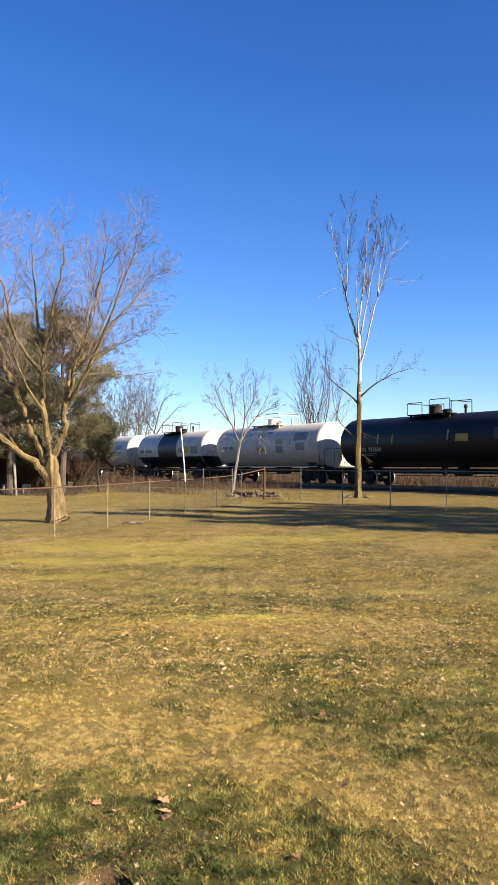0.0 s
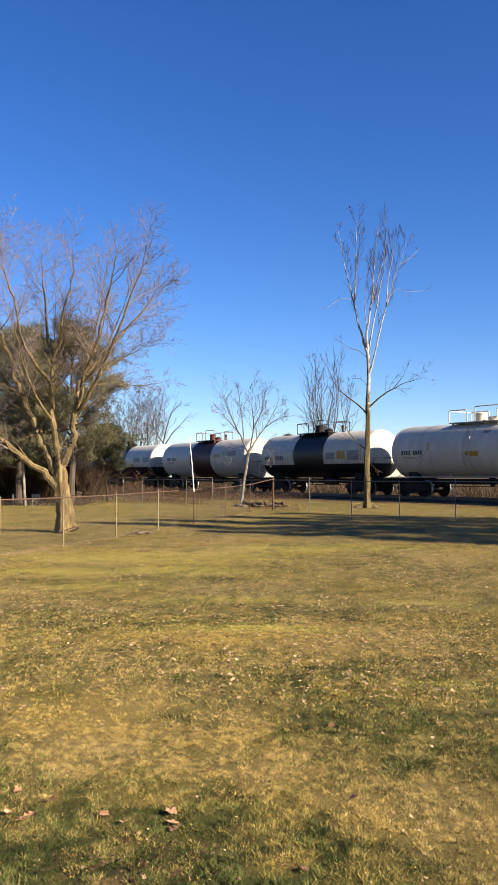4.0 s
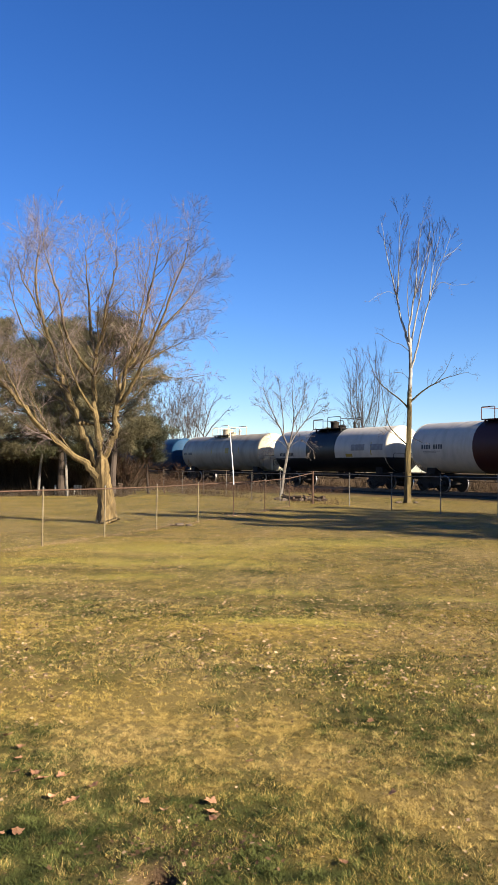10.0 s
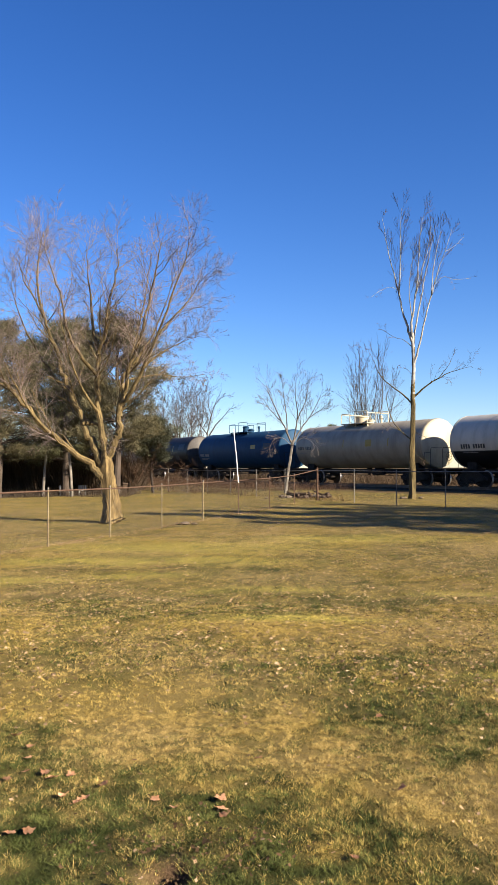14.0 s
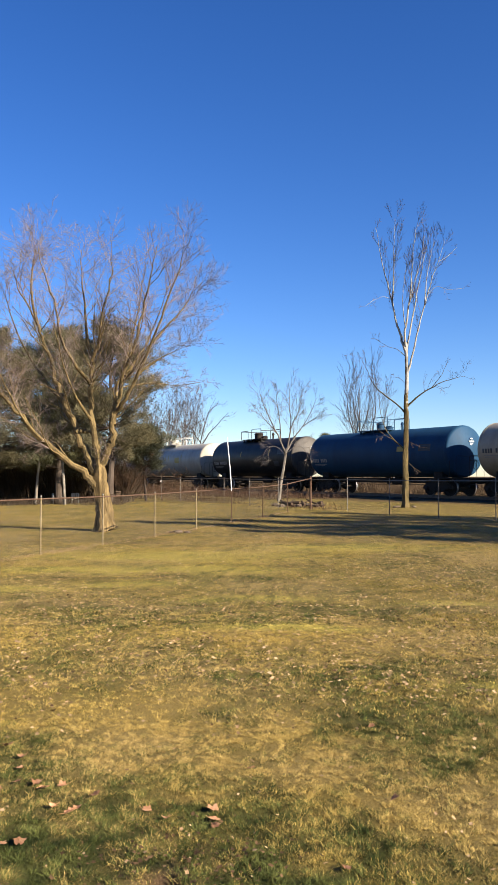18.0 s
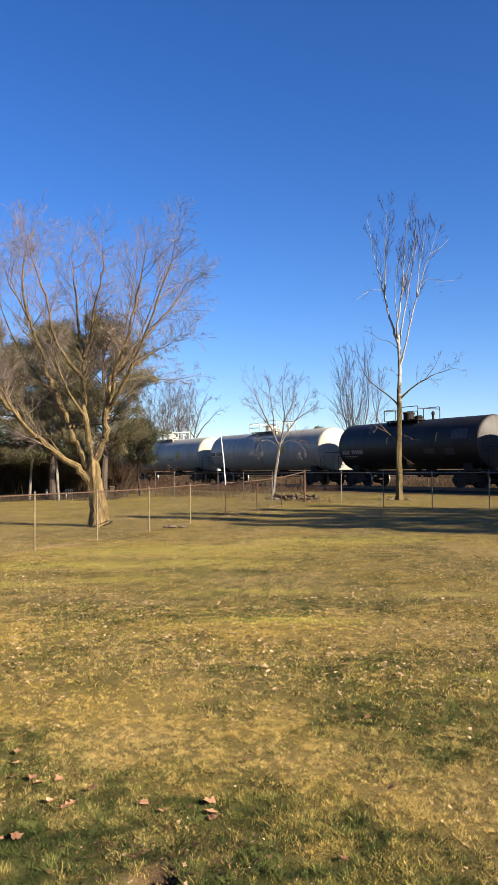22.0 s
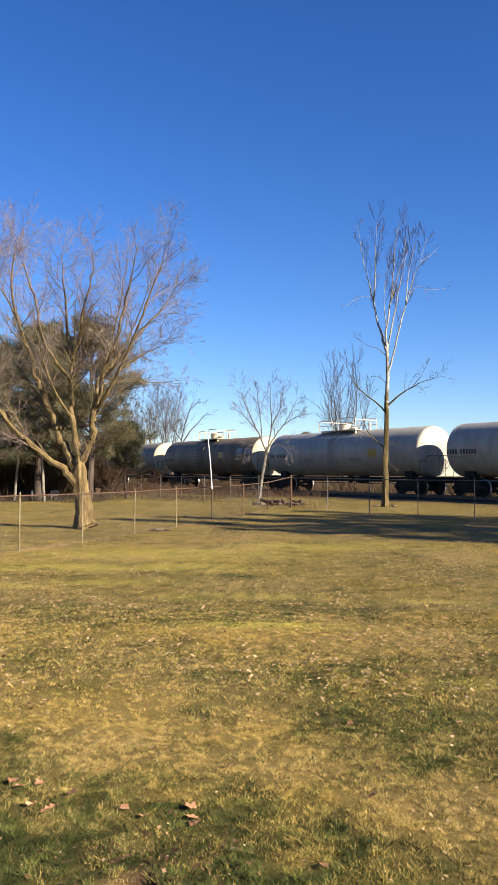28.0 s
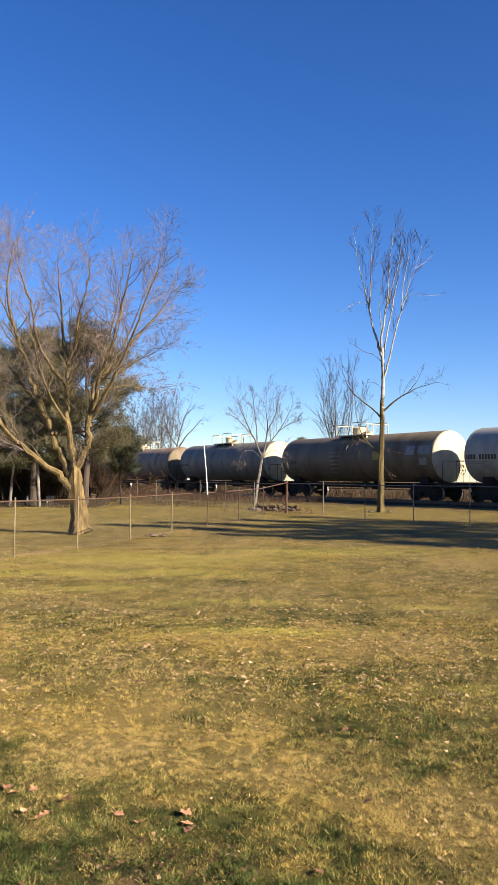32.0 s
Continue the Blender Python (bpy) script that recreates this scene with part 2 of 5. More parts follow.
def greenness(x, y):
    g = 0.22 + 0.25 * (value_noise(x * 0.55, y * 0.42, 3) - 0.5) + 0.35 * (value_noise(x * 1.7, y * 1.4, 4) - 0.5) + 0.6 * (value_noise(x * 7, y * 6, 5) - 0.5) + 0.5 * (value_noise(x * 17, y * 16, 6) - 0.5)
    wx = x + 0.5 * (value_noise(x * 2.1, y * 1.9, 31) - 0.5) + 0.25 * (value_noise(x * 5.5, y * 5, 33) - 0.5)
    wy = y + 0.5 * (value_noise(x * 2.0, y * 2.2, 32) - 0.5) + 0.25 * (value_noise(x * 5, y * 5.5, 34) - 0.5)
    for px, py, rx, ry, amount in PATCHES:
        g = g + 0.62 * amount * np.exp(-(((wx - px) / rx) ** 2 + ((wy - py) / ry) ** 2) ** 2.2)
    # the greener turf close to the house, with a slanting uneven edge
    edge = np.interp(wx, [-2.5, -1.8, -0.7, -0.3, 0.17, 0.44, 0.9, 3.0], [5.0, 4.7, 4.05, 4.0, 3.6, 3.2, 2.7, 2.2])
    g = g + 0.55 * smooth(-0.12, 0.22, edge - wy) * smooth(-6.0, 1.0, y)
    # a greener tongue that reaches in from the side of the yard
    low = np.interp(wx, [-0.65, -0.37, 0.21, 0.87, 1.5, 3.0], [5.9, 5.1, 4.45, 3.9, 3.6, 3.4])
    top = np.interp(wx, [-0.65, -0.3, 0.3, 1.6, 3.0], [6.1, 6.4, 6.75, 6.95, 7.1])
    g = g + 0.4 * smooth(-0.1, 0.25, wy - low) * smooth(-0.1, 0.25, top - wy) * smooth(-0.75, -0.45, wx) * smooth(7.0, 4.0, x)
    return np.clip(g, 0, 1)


def limeness(x, y):
    wx = x + 0.7 * (value_noise(x * 1.6, y * 1.5, 41) - 0.5)
    wy = y + 0.5 * (value_noise(x * 1.5, y * 1.7, 42) - 0.5)
    g = 0 * x
    for px, py, rx, ry in LIME:
        g = g + np.exp(-(((wx - px) / rx) ** 2 + ((wy - py) / ry) ** 2) ** 1.5)
    return np.clip(g, 0, 1) * (0.55 + 0.45 * value_noise(x * 5, y * 5, 43))


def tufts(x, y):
    """Small clumps: thick and long (1) or thin, flattened and shade-dark (0)."""
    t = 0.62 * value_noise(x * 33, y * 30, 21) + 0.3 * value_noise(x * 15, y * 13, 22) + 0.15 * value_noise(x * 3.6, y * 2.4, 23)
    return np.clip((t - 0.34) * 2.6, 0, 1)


def bareness(x, y):
    b = 1.0 * np.exp(-(((x - BURROW[0]) / 0.14) ** 2 + ((y - BURROW[1] - 0.05) / 0.15) ** 2))
    b = b * (0.5 + value_noise(x * 9, y * 9, 8))
    b = b + 0.75 * smooth(27.0, 29.0, track_side(x, y))
    return np.clip(b, 0, 1)


# ---- materials ----
def lawn_material(name, blades):
    m = bpy.data.materials.new(name)
    m.use_nodes = True
    n, l = m.node_tree.nodes, m.node_tree.links
    b = n["Principled BSDF"]
    b.inputs["Roughness"].default_value = 0.75
    b.inputs["Specular IOR Level"].default_value = 0.06
    tc = n.new("ShaderNodeTexCoord")

    def attr(key):
        a = n.new("ShaderNodeAttribute")
        a.attribute_name = key
        return a.outputs["Fac"]

    def mixed(fac, a, c):
        x = n.new("ShaderNodeMix")
        x.data_type = "RGBA"
        l.new(fac, x.inputs[0])
        for k, v in ((6, a), (7, c)):
            if isinstance(v, tuple):
                x.inputs[k].default_value = (*v, 1)
            else:
                l.new(v, x.inputs[k])
        return x.outputs[2]

    def noisy(scale, lo, hi, detail=5.0):
        t = n.new("ShaderNodeTexNoise")
        t.inputs["Scale"].default_value, t.inputs["Detail"].default_value = scale, detail
        l.new(tc.outputs["Object"], t.inputs["Vector"])
        r = n.new("ShaderNodeMapRange")
        r.inputs["From Min"].default_value, r.inputs["From Max"].default_value = lo, hi
        l.new(t.outputs["Fac"], r.inputs["Value"])
        return r.outputs["Result"], t

    patchy, _ = noisy(0.5, 0.35, 0.65)
    fine, t_fine = noisy(95.0, 0.3, 0.7)
    mid, _ = noisy(5.0, 0.35, 0.65)
    straw = mixed(fine, (0.205, 0.138, 0.047), (0.435, 0.322, 0.125))
    yellow = mixed(fine, (0.21, 0.146, 0.033), (0.39, 0.284, 0.076))
    dry = mixed(patchy, straw, yellow)
    dry = mixed(attr("lime"), dry, (0.41, 0.335, 0.075))
    green = mixed(mid, (0.030, 0.041, 0.0115), (0.10, 0.107, 0.030))
    if blades:
        isl = n.new("ShaderNodeNewGeometry").outputs["Random Per Island"]
        g = n.new("ShaderNodeMath")
        g.operation = "MULTIPLY_ADD"
        l.new(isl, g.inputs[0])
        g.inputs[1].default_value = 1.0
        l.new(attr("green"), g.inputs[2])
        r = n.new("ShaderNodeMapRange")
        r.inputs["From Min"].default_value, r.inputs["From Max"].default_value = 0.92, 1.06
        l.new(g.outputs[0], r.inputs["Value"])
        colour = mixed(r.outputs["Result"], dry, green)
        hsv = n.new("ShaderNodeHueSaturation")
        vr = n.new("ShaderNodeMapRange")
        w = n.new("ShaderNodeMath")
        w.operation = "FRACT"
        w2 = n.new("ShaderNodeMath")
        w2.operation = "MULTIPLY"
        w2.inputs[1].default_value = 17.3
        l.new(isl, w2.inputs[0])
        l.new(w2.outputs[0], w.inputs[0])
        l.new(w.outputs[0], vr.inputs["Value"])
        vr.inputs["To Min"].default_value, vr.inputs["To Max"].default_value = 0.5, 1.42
        # thin tufts darker: the shade in the gaps goes into blade colour
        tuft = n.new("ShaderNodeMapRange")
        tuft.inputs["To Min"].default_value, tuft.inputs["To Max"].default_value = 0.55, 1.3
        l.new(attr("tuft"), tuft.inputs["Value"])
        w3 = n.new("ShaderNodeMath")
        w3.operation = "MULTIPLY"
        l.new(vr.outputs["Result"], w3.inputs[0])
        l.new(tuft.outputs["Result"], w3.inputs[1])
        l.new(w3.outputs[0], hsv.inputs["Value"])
        l.new(colour, hsv.inputs["Color"])
        l.new(hsv.outputs["Color"], b.inputs["Base Color"])
    else:
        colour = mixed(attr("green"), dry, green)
        # dull thatch, darkened further for the shade that blades cast on it
        shaded_thatch = n.new("ShaderNodeHueSaturation")
        shaded_thatch.inputs["Value"].default_value = 0.54
        l.new(colour, shaded_thatch.inputs["Color"])
        colour = shaded_thatch.outputs["Color"]
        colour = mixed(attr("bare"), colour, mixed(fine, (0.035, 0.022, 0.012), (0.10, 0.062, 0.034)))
        l.new(colour, b.inputs["Base Color"])
        bp = n.new("ShaderNodeBump")
        bp.inputs["Strength"].default_value, bp.inputs["Distance"].default_value = 0.5, 0.02
        l.new(t_fine.outputs["Fac"], bp.inputs["Height"])
        l.new(bp.outputs["Normal"], b.inputs["Normal"])
    return m


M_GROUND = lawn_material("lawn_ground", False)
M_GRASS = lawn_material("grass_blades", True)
M_BARK = material("tan_bark", (0.0522, 0.0356, 0.0159), (0.246, 0.172, 0.0768), 0.9, 13, 34, 1.0, stretch=(1, 1, 0.16), dirt=(0.0307, 0.0209, 0.00981), dirt_amount=0.75, dirt_scale=8)
M_LIMB = material("limb_bark", (0.0513, 0.0366, 0.0172), (0.212, 0.151, 0.0674), 0.9, 9, 34, 1.0, stretch=(1, 1, 0.5), dirt=(0.0353, 0.0257, 0.0128), dirt_amount=0.7, dirt_scale=5)
M_TWIG = material("red_brown_twigs", (0.115, 0.082, 0.066), (0.225, 0.175, 0.150), 0.85, 2, 30, 0.0, island=0.3)
M_PALE = material("pale_bark", (0.09, 0.078, 0.063), (0.24, 0.213, 0.18), 0.8, 3, 30, 0.4, dirt=(0.072, 0.06, 0.048), dirt_amount=0.7, dirt_scale=4)
M_OLIVE = material("yellowish_grey_bark", (0.0341, 0.026, 0.0124), (0.149, 0.112, 0.0496), 0.9, 9, 40, 1.0, stretch=(1, 1, 0.3))
M_FARTWIG = material("brown_grey_twigs", (0.066, 0.0468, 0.0385), (0.132, 0.102, 0.0853), 0.85, 2, 30, 0.0, island=0.25)
M_WHITEBARK = material("white_bark", (0.22, 0.205, 0.184), (0.367, 0.352, 0.32), 0.8, 3, 30, 0.4, dirt=(0.0683, 0.0551, 0.042), dirt_amount=0.8, dirt_scale=5)
M_GREYTWIG = material("grey_twigs", (0.0992, 0.0832, 0.0707), (0.17, 0.148, 0.13), 0.85, 2, 30, 0.0, island=0.25)
M_DARKTWIG = material("dark_twigs", (0.054, 0.039, 0.03), (0.108, 0.084, 0.066), 0.85, 2, 30, 0.0, island=0.25)
M_PINEBARK = material("pine_bark", (0.036, 0.027, 0.021), (0.09, 0.069, 0.054), 0.9, 4, 40, 0.8, stretch=(1, 1, 0.4))
M_NEEDLE = material("pine_needles", (0.0393, 0.0431, 0.0172), (0.112, 0.105, 0.0449), 0.7, 0.8, 12, 0.0, island=0.35)
M_SCRUB = material("dark_scrub_needles", (0.0192, 0.0231, 0.0108), (0.0654, 0.0654, 0.0308), 0.7, 0.8, 12, 0.0, island=0.35)
M_DRYNEEDLE = material("dull_needles", (0.0477, 0.0424, 0.0188), (0.117, 0.0972, 0.046), 0.7, 0.8, 12, 0.0, island=0.35)
M_LEAF = material("fallen_leaves", (0.196, 0.112, 0.0546), (0.404, 0.295, 0.18), 0.8, 7, 90, 0.2, island=0.5, spec=0.05)
M_LEAF_OR = material("orange_leaf", (0.22, 0.095, 0.045), (0.42, 0.235, 0.13), 0.7, 18, 90, 0.4, rand=0.4, spec=0.1)
# brown of dry leaves, deepened so that they double as small shadows
M_LEAF_BROWN = material("brown_mulch_and_shade", (0.042, 0.0225, 0.0105), (0.114, 0.0702, 0.0345), 0.85, 7, 90, 0.2, island=0.5)
M_UNDERGROWTH = material("shaded_undergrowth", (0.0275, 0.0187, 0.0121), (0.077, 0.055, 0.0358), 0.9, 1.5, 20, 0.0, island=0.35)
M_WEED = material("dry_weeds", (0.0418, 0.022, 0.0128), (0.0832, 0.051, 0.0302), 0.9, 1.5, 20, 0.0, island=0.35)
M_STRAW = material("dry_tall_grass", (0.0496, 0.0307, 0.0175), (0.0874, 0.0615, 0.0365), 0.9, 1.5, 20, 0.0, island=0.3)
M_WIRE = material("dull_wire", (0.078, 0.069, 0.057), (0.132, 0.12, 0.102), 0.8, 8, 60, 0.0)
M_GALV = material("galvanised_steel", (0.0975, 0.0878, 0.0758), (0.161, 0.149, 0.132), 0.6, 8, 60, 0.15, metallic=0.2, dirt=(0.0975, 0.0536, 0.0292), dirt_amount=0.6, dirt_scale=3)
M_RUSTPOST = material("rusty_steel", (0.052, 0.0292, 0.0195), (0.117, 0.0715, 0.0488), 0.8, 10, 80, 0.5)
M_TANPOST = material("weathered_steel", (0.135, 0.105, 0.06), (0.235, 0.19, 0.115), 0.8, 6, 60, 0.4, dirt=(0.0967, 0.0484, 0.0242), dirt_amount=0.5, dirt_scale=4)
# white paint, greyed to stand for the shade under the pines
M_SHADED_WHITE = material("shaded_white_paint", (0.224, 0.216, 0.196), (0.368, 0.356, 0.328), 0.7, 5, 40, 0.2)
M_PVC = material("white_plastic_pipe", (0.74, 0.74, 0.72), (0.84, 0.84, 0.82), 0.45, 3, 30, 0.05)
M_STONE = material("grey_stone", (0.0727, 0.0516, 0.0344), (0.145, 0.111, 0.0803), 0.9, 5, 40, 0.8, rand=0.25)
M_LOG = material("weathered_wood", (0.0468, 0.0306, 0.0198), (0.105, 0.072, 0.0486), 0.9, 6, 60, 0.6, rand=0.3)
M_BALLAST = material("track_ballast", (0.0096, 0.008, 0.0072), (0.0336, 0.028, 0.0232), 0.95, 9, 30, 1.0)
M_RAIL = material("rail_steel", (0.077, 0.0525, 0.0385), (0.154, 0.112, 0.084), 0.6, 6, 50, 0.2, metallic=0.6)
M_TIE = material("creosoted_tie", (0.0245, 0.0196, 0.0154), (0.063, 0.049, 0.0385), 0.95, 6, 60, 0.6)


# ---- ground, track bed ----
def near_steps():
    fine = list(np.arange(2.4, 2.85, 0.04)) + list(np.arange(2.85, 3.15, 0.012)) + list(np.arange(3.15, 3.6, 0.04)) + list(np.arange(3.6, 34, 0.22))
    w, out = 0.25, []
    while (out[-1] if out else 34) < 2500:
        w *= 1.2
        out.append((out[-1] if out else 34) + w)
    fine = list(np.arange(-9.0, 2.39, 0.25)) + fine
    back, w = [], 0.3
    while (back[-1] if back else -9.0) > -2500:
        w *= 1.3
        back.append((back[-1] if back else -9.0) - w)
    return np.array(back[::-1] + fine + out)


def across_steps():
    fine = list(np.arange(-9, -1.2, 0.2)) + list(np.arange(-1.2, -0.66, 0.05)) + list(np.arange(-0.66, -0.34, 0.012)) + list(np.arange(-0.34, 0.4, 0.05)) + list(np.arange(0.4, 11, 0.2))
    w, out = 0.2, []
    while (out[-1] if out else 11) < 2500:
        w *= 1.2
        out.append((out[-1] if out else 11) + w)
    w, left = 0.2, []
    while (left[-1] if left else -9) > -2500:
        w *= 1.2
        left.append((left[-1] if left else -9) - w)
    return np.array(left[::-1] + fine + out)


def build_ground():
    xs, ys = across_steps(), near_steps()
    X, Y = np.meshgrid(xs, ys)
    Z = height(X, Y)
    co = np.stack([X, Y, Z], -1).reshape(-1, 3)
    nx, ny = len(xs), len(ys)
    i = (np.arange(ny - 1)[:, None] * nx + np.arange(nx - 1)).ravel()
    tri = np.concatenate([np.stack([i, i + 1, i + nx + 1], -1), np.stack([i, i + nx + 1, i + nx], -1)])
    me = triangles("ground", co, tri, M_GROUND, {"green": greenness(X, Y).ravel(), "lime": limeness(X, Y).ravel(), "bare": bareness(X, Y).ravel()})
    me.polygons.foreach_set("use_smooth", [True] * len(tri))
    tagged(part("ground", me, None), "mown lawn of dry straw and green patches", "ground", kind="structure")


def blades(name, count, y0, y1, tall, wide, seed, label, crowd=0.06, rough=1.0):
    rs = np.random.RandomState(seed)
    u = rs.rand(count)
    y = np.sqrt(y0 ** 2 + u * (y1 ** 2 - y0 ** 2))
    x = (rs.rand(count) * 2 - 1) * (0.40 * y + 0.25) - 0.045 * y
    # draw most blades together into little tussocks
    cell = rs.rand(64, 64, 2)
    i, j = np.floor(x / crowd).astype(int), np.floor(y / crowd).astype(int)
    cx, cy = (i + cell[i % 64, j % 64, 0]) * crowd, (j + cell[i % 64, j % 64, 1]) * crowd
    pull = np.where(rs.rand(count) < 0.45, 0.1 + 0.3 * rs.rand(count), 0.0)
    out = np.arctan2(y - cy, x - cx)
    x, y = x + (cx - x) * pull, y + (cy - y) * pull
    keep = (rs.rand(count) > bareness(x, y) * 0.45) & (rs.rand(count) < 0.4 + 0.7 * np.maximum(tufts(x, y), limeness(x, y))) & (np.hypot((x - BURROW[0]) / 0.11, (y - BURROW[1]) / 0.07) > 1)
    x, y, out, pull = x[keep], y[keep], out[keep], pull[keep]
    k = len(x)
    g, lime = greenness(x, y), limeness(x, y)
    a = np.where(pull > 0, out + rs.randn(k) * 0.7, rs.rand(k) * 2 * math.pi)
    lean = 0.3 + 1.7 * rs.rand(k) ** 1.2
    tf = (0.5 + 0.14 * (rough < 0.5) + (tufts(x, y) - 0.5) * rough) * (1 - 0.45 * lime) + 0.5 * lime
    h = tall * (0.45 + 0.8 * rs.rand(k)) * (0.8 + 0.3 * g) * (0.65 + 0.6 * tf) * (1 - 0.45 * lime)
    w = wide * (0.6 + 0.8 * rs.rand(k))
    z = height(x, y)
    b = a + math.pi / 2 + rs.randn(k) * 0.6
    base = np.stack([x, y, z - 0.004], -1)
    side = np.stack([np.cos(b), np.sin(b), 0 * b], -1) * w[:, None]
    tip = base + np.stack([np.cos(a) * h * lean, np.sin(a) * h * lean, h], -1)
    co = np.stack([base - side, base + side, tip], 1).reshape(-1, 3)
    tri = np.arange(3 * k).reshape(-1, 3)
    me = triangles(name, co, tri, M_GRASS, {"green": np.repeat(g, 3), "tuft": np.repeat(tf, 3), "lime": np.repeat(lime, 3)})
    tagged(part(name, me, None), label, "grass", kind="stuff")


def outer_grass(count, seed, label):
    """Coarser blades over the rest of the yard."""
    rs = np.random.RandomState(seed)
    x, y = -14 + 28 * rs.rand(count), -8 + 28 * rs.rand(count)
    keep = (np.abs(x + 0.045 * y) > 0.40 * y + 0.2) | (y < 2.55)
    keep &= np.hypot(x, y) > 0.3
    x, y = x[keep], y[keep]
    k = len(x)
    g, lime = greenness(x, y), limeness(x, y)
    a, h = rs.rand(k) * 2 * math.pi, 0.03 * (0.5 + rs.rand(k))
    base = np.stack([x, y, height(x, y) - 0.004], -1)
    side = np.stack([np.sin(a), -np.cos(a), 0 * a], -1) * (0.005 * (0.6 + 0.8 * rs.rand(k)))[:, None]
    tip = base + np.stack([np.cos(a) * h, np.sin(a) * h, h], -1)
    co = np.stack([base - side, base + side, tip], 1).reshape(-1, 3)
    me = triangles("grass", co, np.arange(3 * k).reshape(-1, 3), M_GRASS, {"green": np.repeat(g, 3), "tuft": np.repeat(tufts(x, y), 3), "lime": np.repeat(lime, 3)})
    tagged(part("grass", me, None), label, "grass", kind="stuff")


def leaf_points(rs, size, curl):
    """A dry leaf, longer than wide, ragged at its edge and cupped along its rib."""
    pts = [(0.0, 0.0, 0.0)]
    for k in range(8):
        a = 2 * math.pi * (k + 0.5 * rs.rand()) / 8
        r = size * (1.0 if k % 2 else 0.62) * (0.6 + 0.55 * rs.rand())
        u, v = r * math.cos(a), r * math.sin(a) * 0.72
        pts.append((u, v, curl * (abs(v) * 0.9 + 0.5 * u * u / size) + 0.07 * size * rs.randn()))
    return np.array(pts), [(0, 1 + k, 1 + (k + 1) % 8) for k in range(8)]


def scatter_leaves(name, spots, seed, label, lo=0.011, hi=0.03, mat=None):
    rs = np.random.RandomState(seed)
    co, tri, at = [], [], 0
    for x, y in spots:
        near = 0.7 if y < 4.8 else 1.0
        p, f = leaf_points(rs, near * (lo + (hi - lo) * rs.rand() ** 1.5), 0.06 + 0.2 * rs.rand())
        turn = np.array(Euler((rs.randn() * 0.2, rs.randn() * 0.2 + 0.18, rs.rand() * 6.28)).to_matrix())
        p = p @ turn.T
        p += np.array([x, y, ground(x, y) + 0.036 - min(0, p[:, 2].min()) * 0.6])
        co.append(p)
        tri.append(np.array(f) + at)
        at += len(p)
    me = triangles(name, np.concatenate(co), np.concatenate(tri), mat or M_LEAF)
    tagged(part(name, me, None), label, "leaves", kind="stuff")


build_ground()


def build_track():
    bed = Shape()
    a, b = -420.0, 120.0
    sect = [(-3.4, 0.10), (-2.0, 0.185), (2.0, 0.185), (3.4, 0.10), (3.4, -0.1), (-3.4, -0.1)]
    ends = [[(s, w, z) for w, z in sect] for s in (a, b)]
    bed.add(ends[0] + ends[1], [(0, 1, 7, 6), (1, 2, 8, 7), (2, 3, 9, 8), (3, 4, 10, 9), (4, 5, 11, 10), (5, 0, 6, 11), (5, 4, 3, 2, 1, 0), (6, 7, 8, 9, 10, 11)])
    frame_m = pose(0, 62.0, 0, 0, 0, -math.degrees(math.pi / 2 - TH))
    tagged(part("track_bed", bed, M_BALLAST, m=frame_m), "low bed of dark crushed stone under the rails", "track bed", kind="structure")
    track = new("railway_track")
    track.matrix_basis = frame_m @ pose(0, 0, 0.185)
    tagged(track, "straight railway track on dark ties", "railway track", kind="structure")
    top = RAIL_Z - 0.185
    for w in (-0.7535, 0.7535):
        r = Shape()
        r.box(a, b, w - 0.07, w + 0.07, 0.03, 0.05).box(a, b, w - 0.012, w + 0.012, 0.05, top - 0.035).box(a, b, w - 0.036, w + 0.036, top - 0.035, top)
        part("rail", r, M_RAIL, track)
    t = Shape()
    for k in range(260):
        s = -70 + k * 0.53
        t.box(s - 0.11, s + 0.11, -1.3, 1.3, -0.06, 0.035)
    tagged(part("tie", t, M_TIE, track), kind="stuff")


build_track()


# ---- trees ----
FINE = [0.0045]


def branch(sh, rs, p, d, length, r, depth, up=0.12, wob=0.16, kids=(5, 5, 4), angle=(25, 55), ratio=0.55, tip=0.3):
    n = 6 if r > 0.014 else 3 if depth > 0 else 2
    d = Vector(d).normalized()
    pts, dirs = [Vector(p)], [d]
    for k in range(n):
        d = (d + Vector((rs.randn() * wob, rs.randn() * wob, rs.randn() * wob + up))).normalized()
        pts.append(pts[-1] + d * (length / n))
        dirs.append(d)
    sh.tube(pts, [r + (r * tip - r) * k / n for k in range(n + 1)], 6 if r > 0.03 else 4 if r > 0.01 else 3, 1 if r > 0.015 else 0, caps=False)
    if depth <= 0:
        return
    sprout(sh, rs, pts, dirs, length, r, depth, up, wob, kids, angle, ratio, tip)


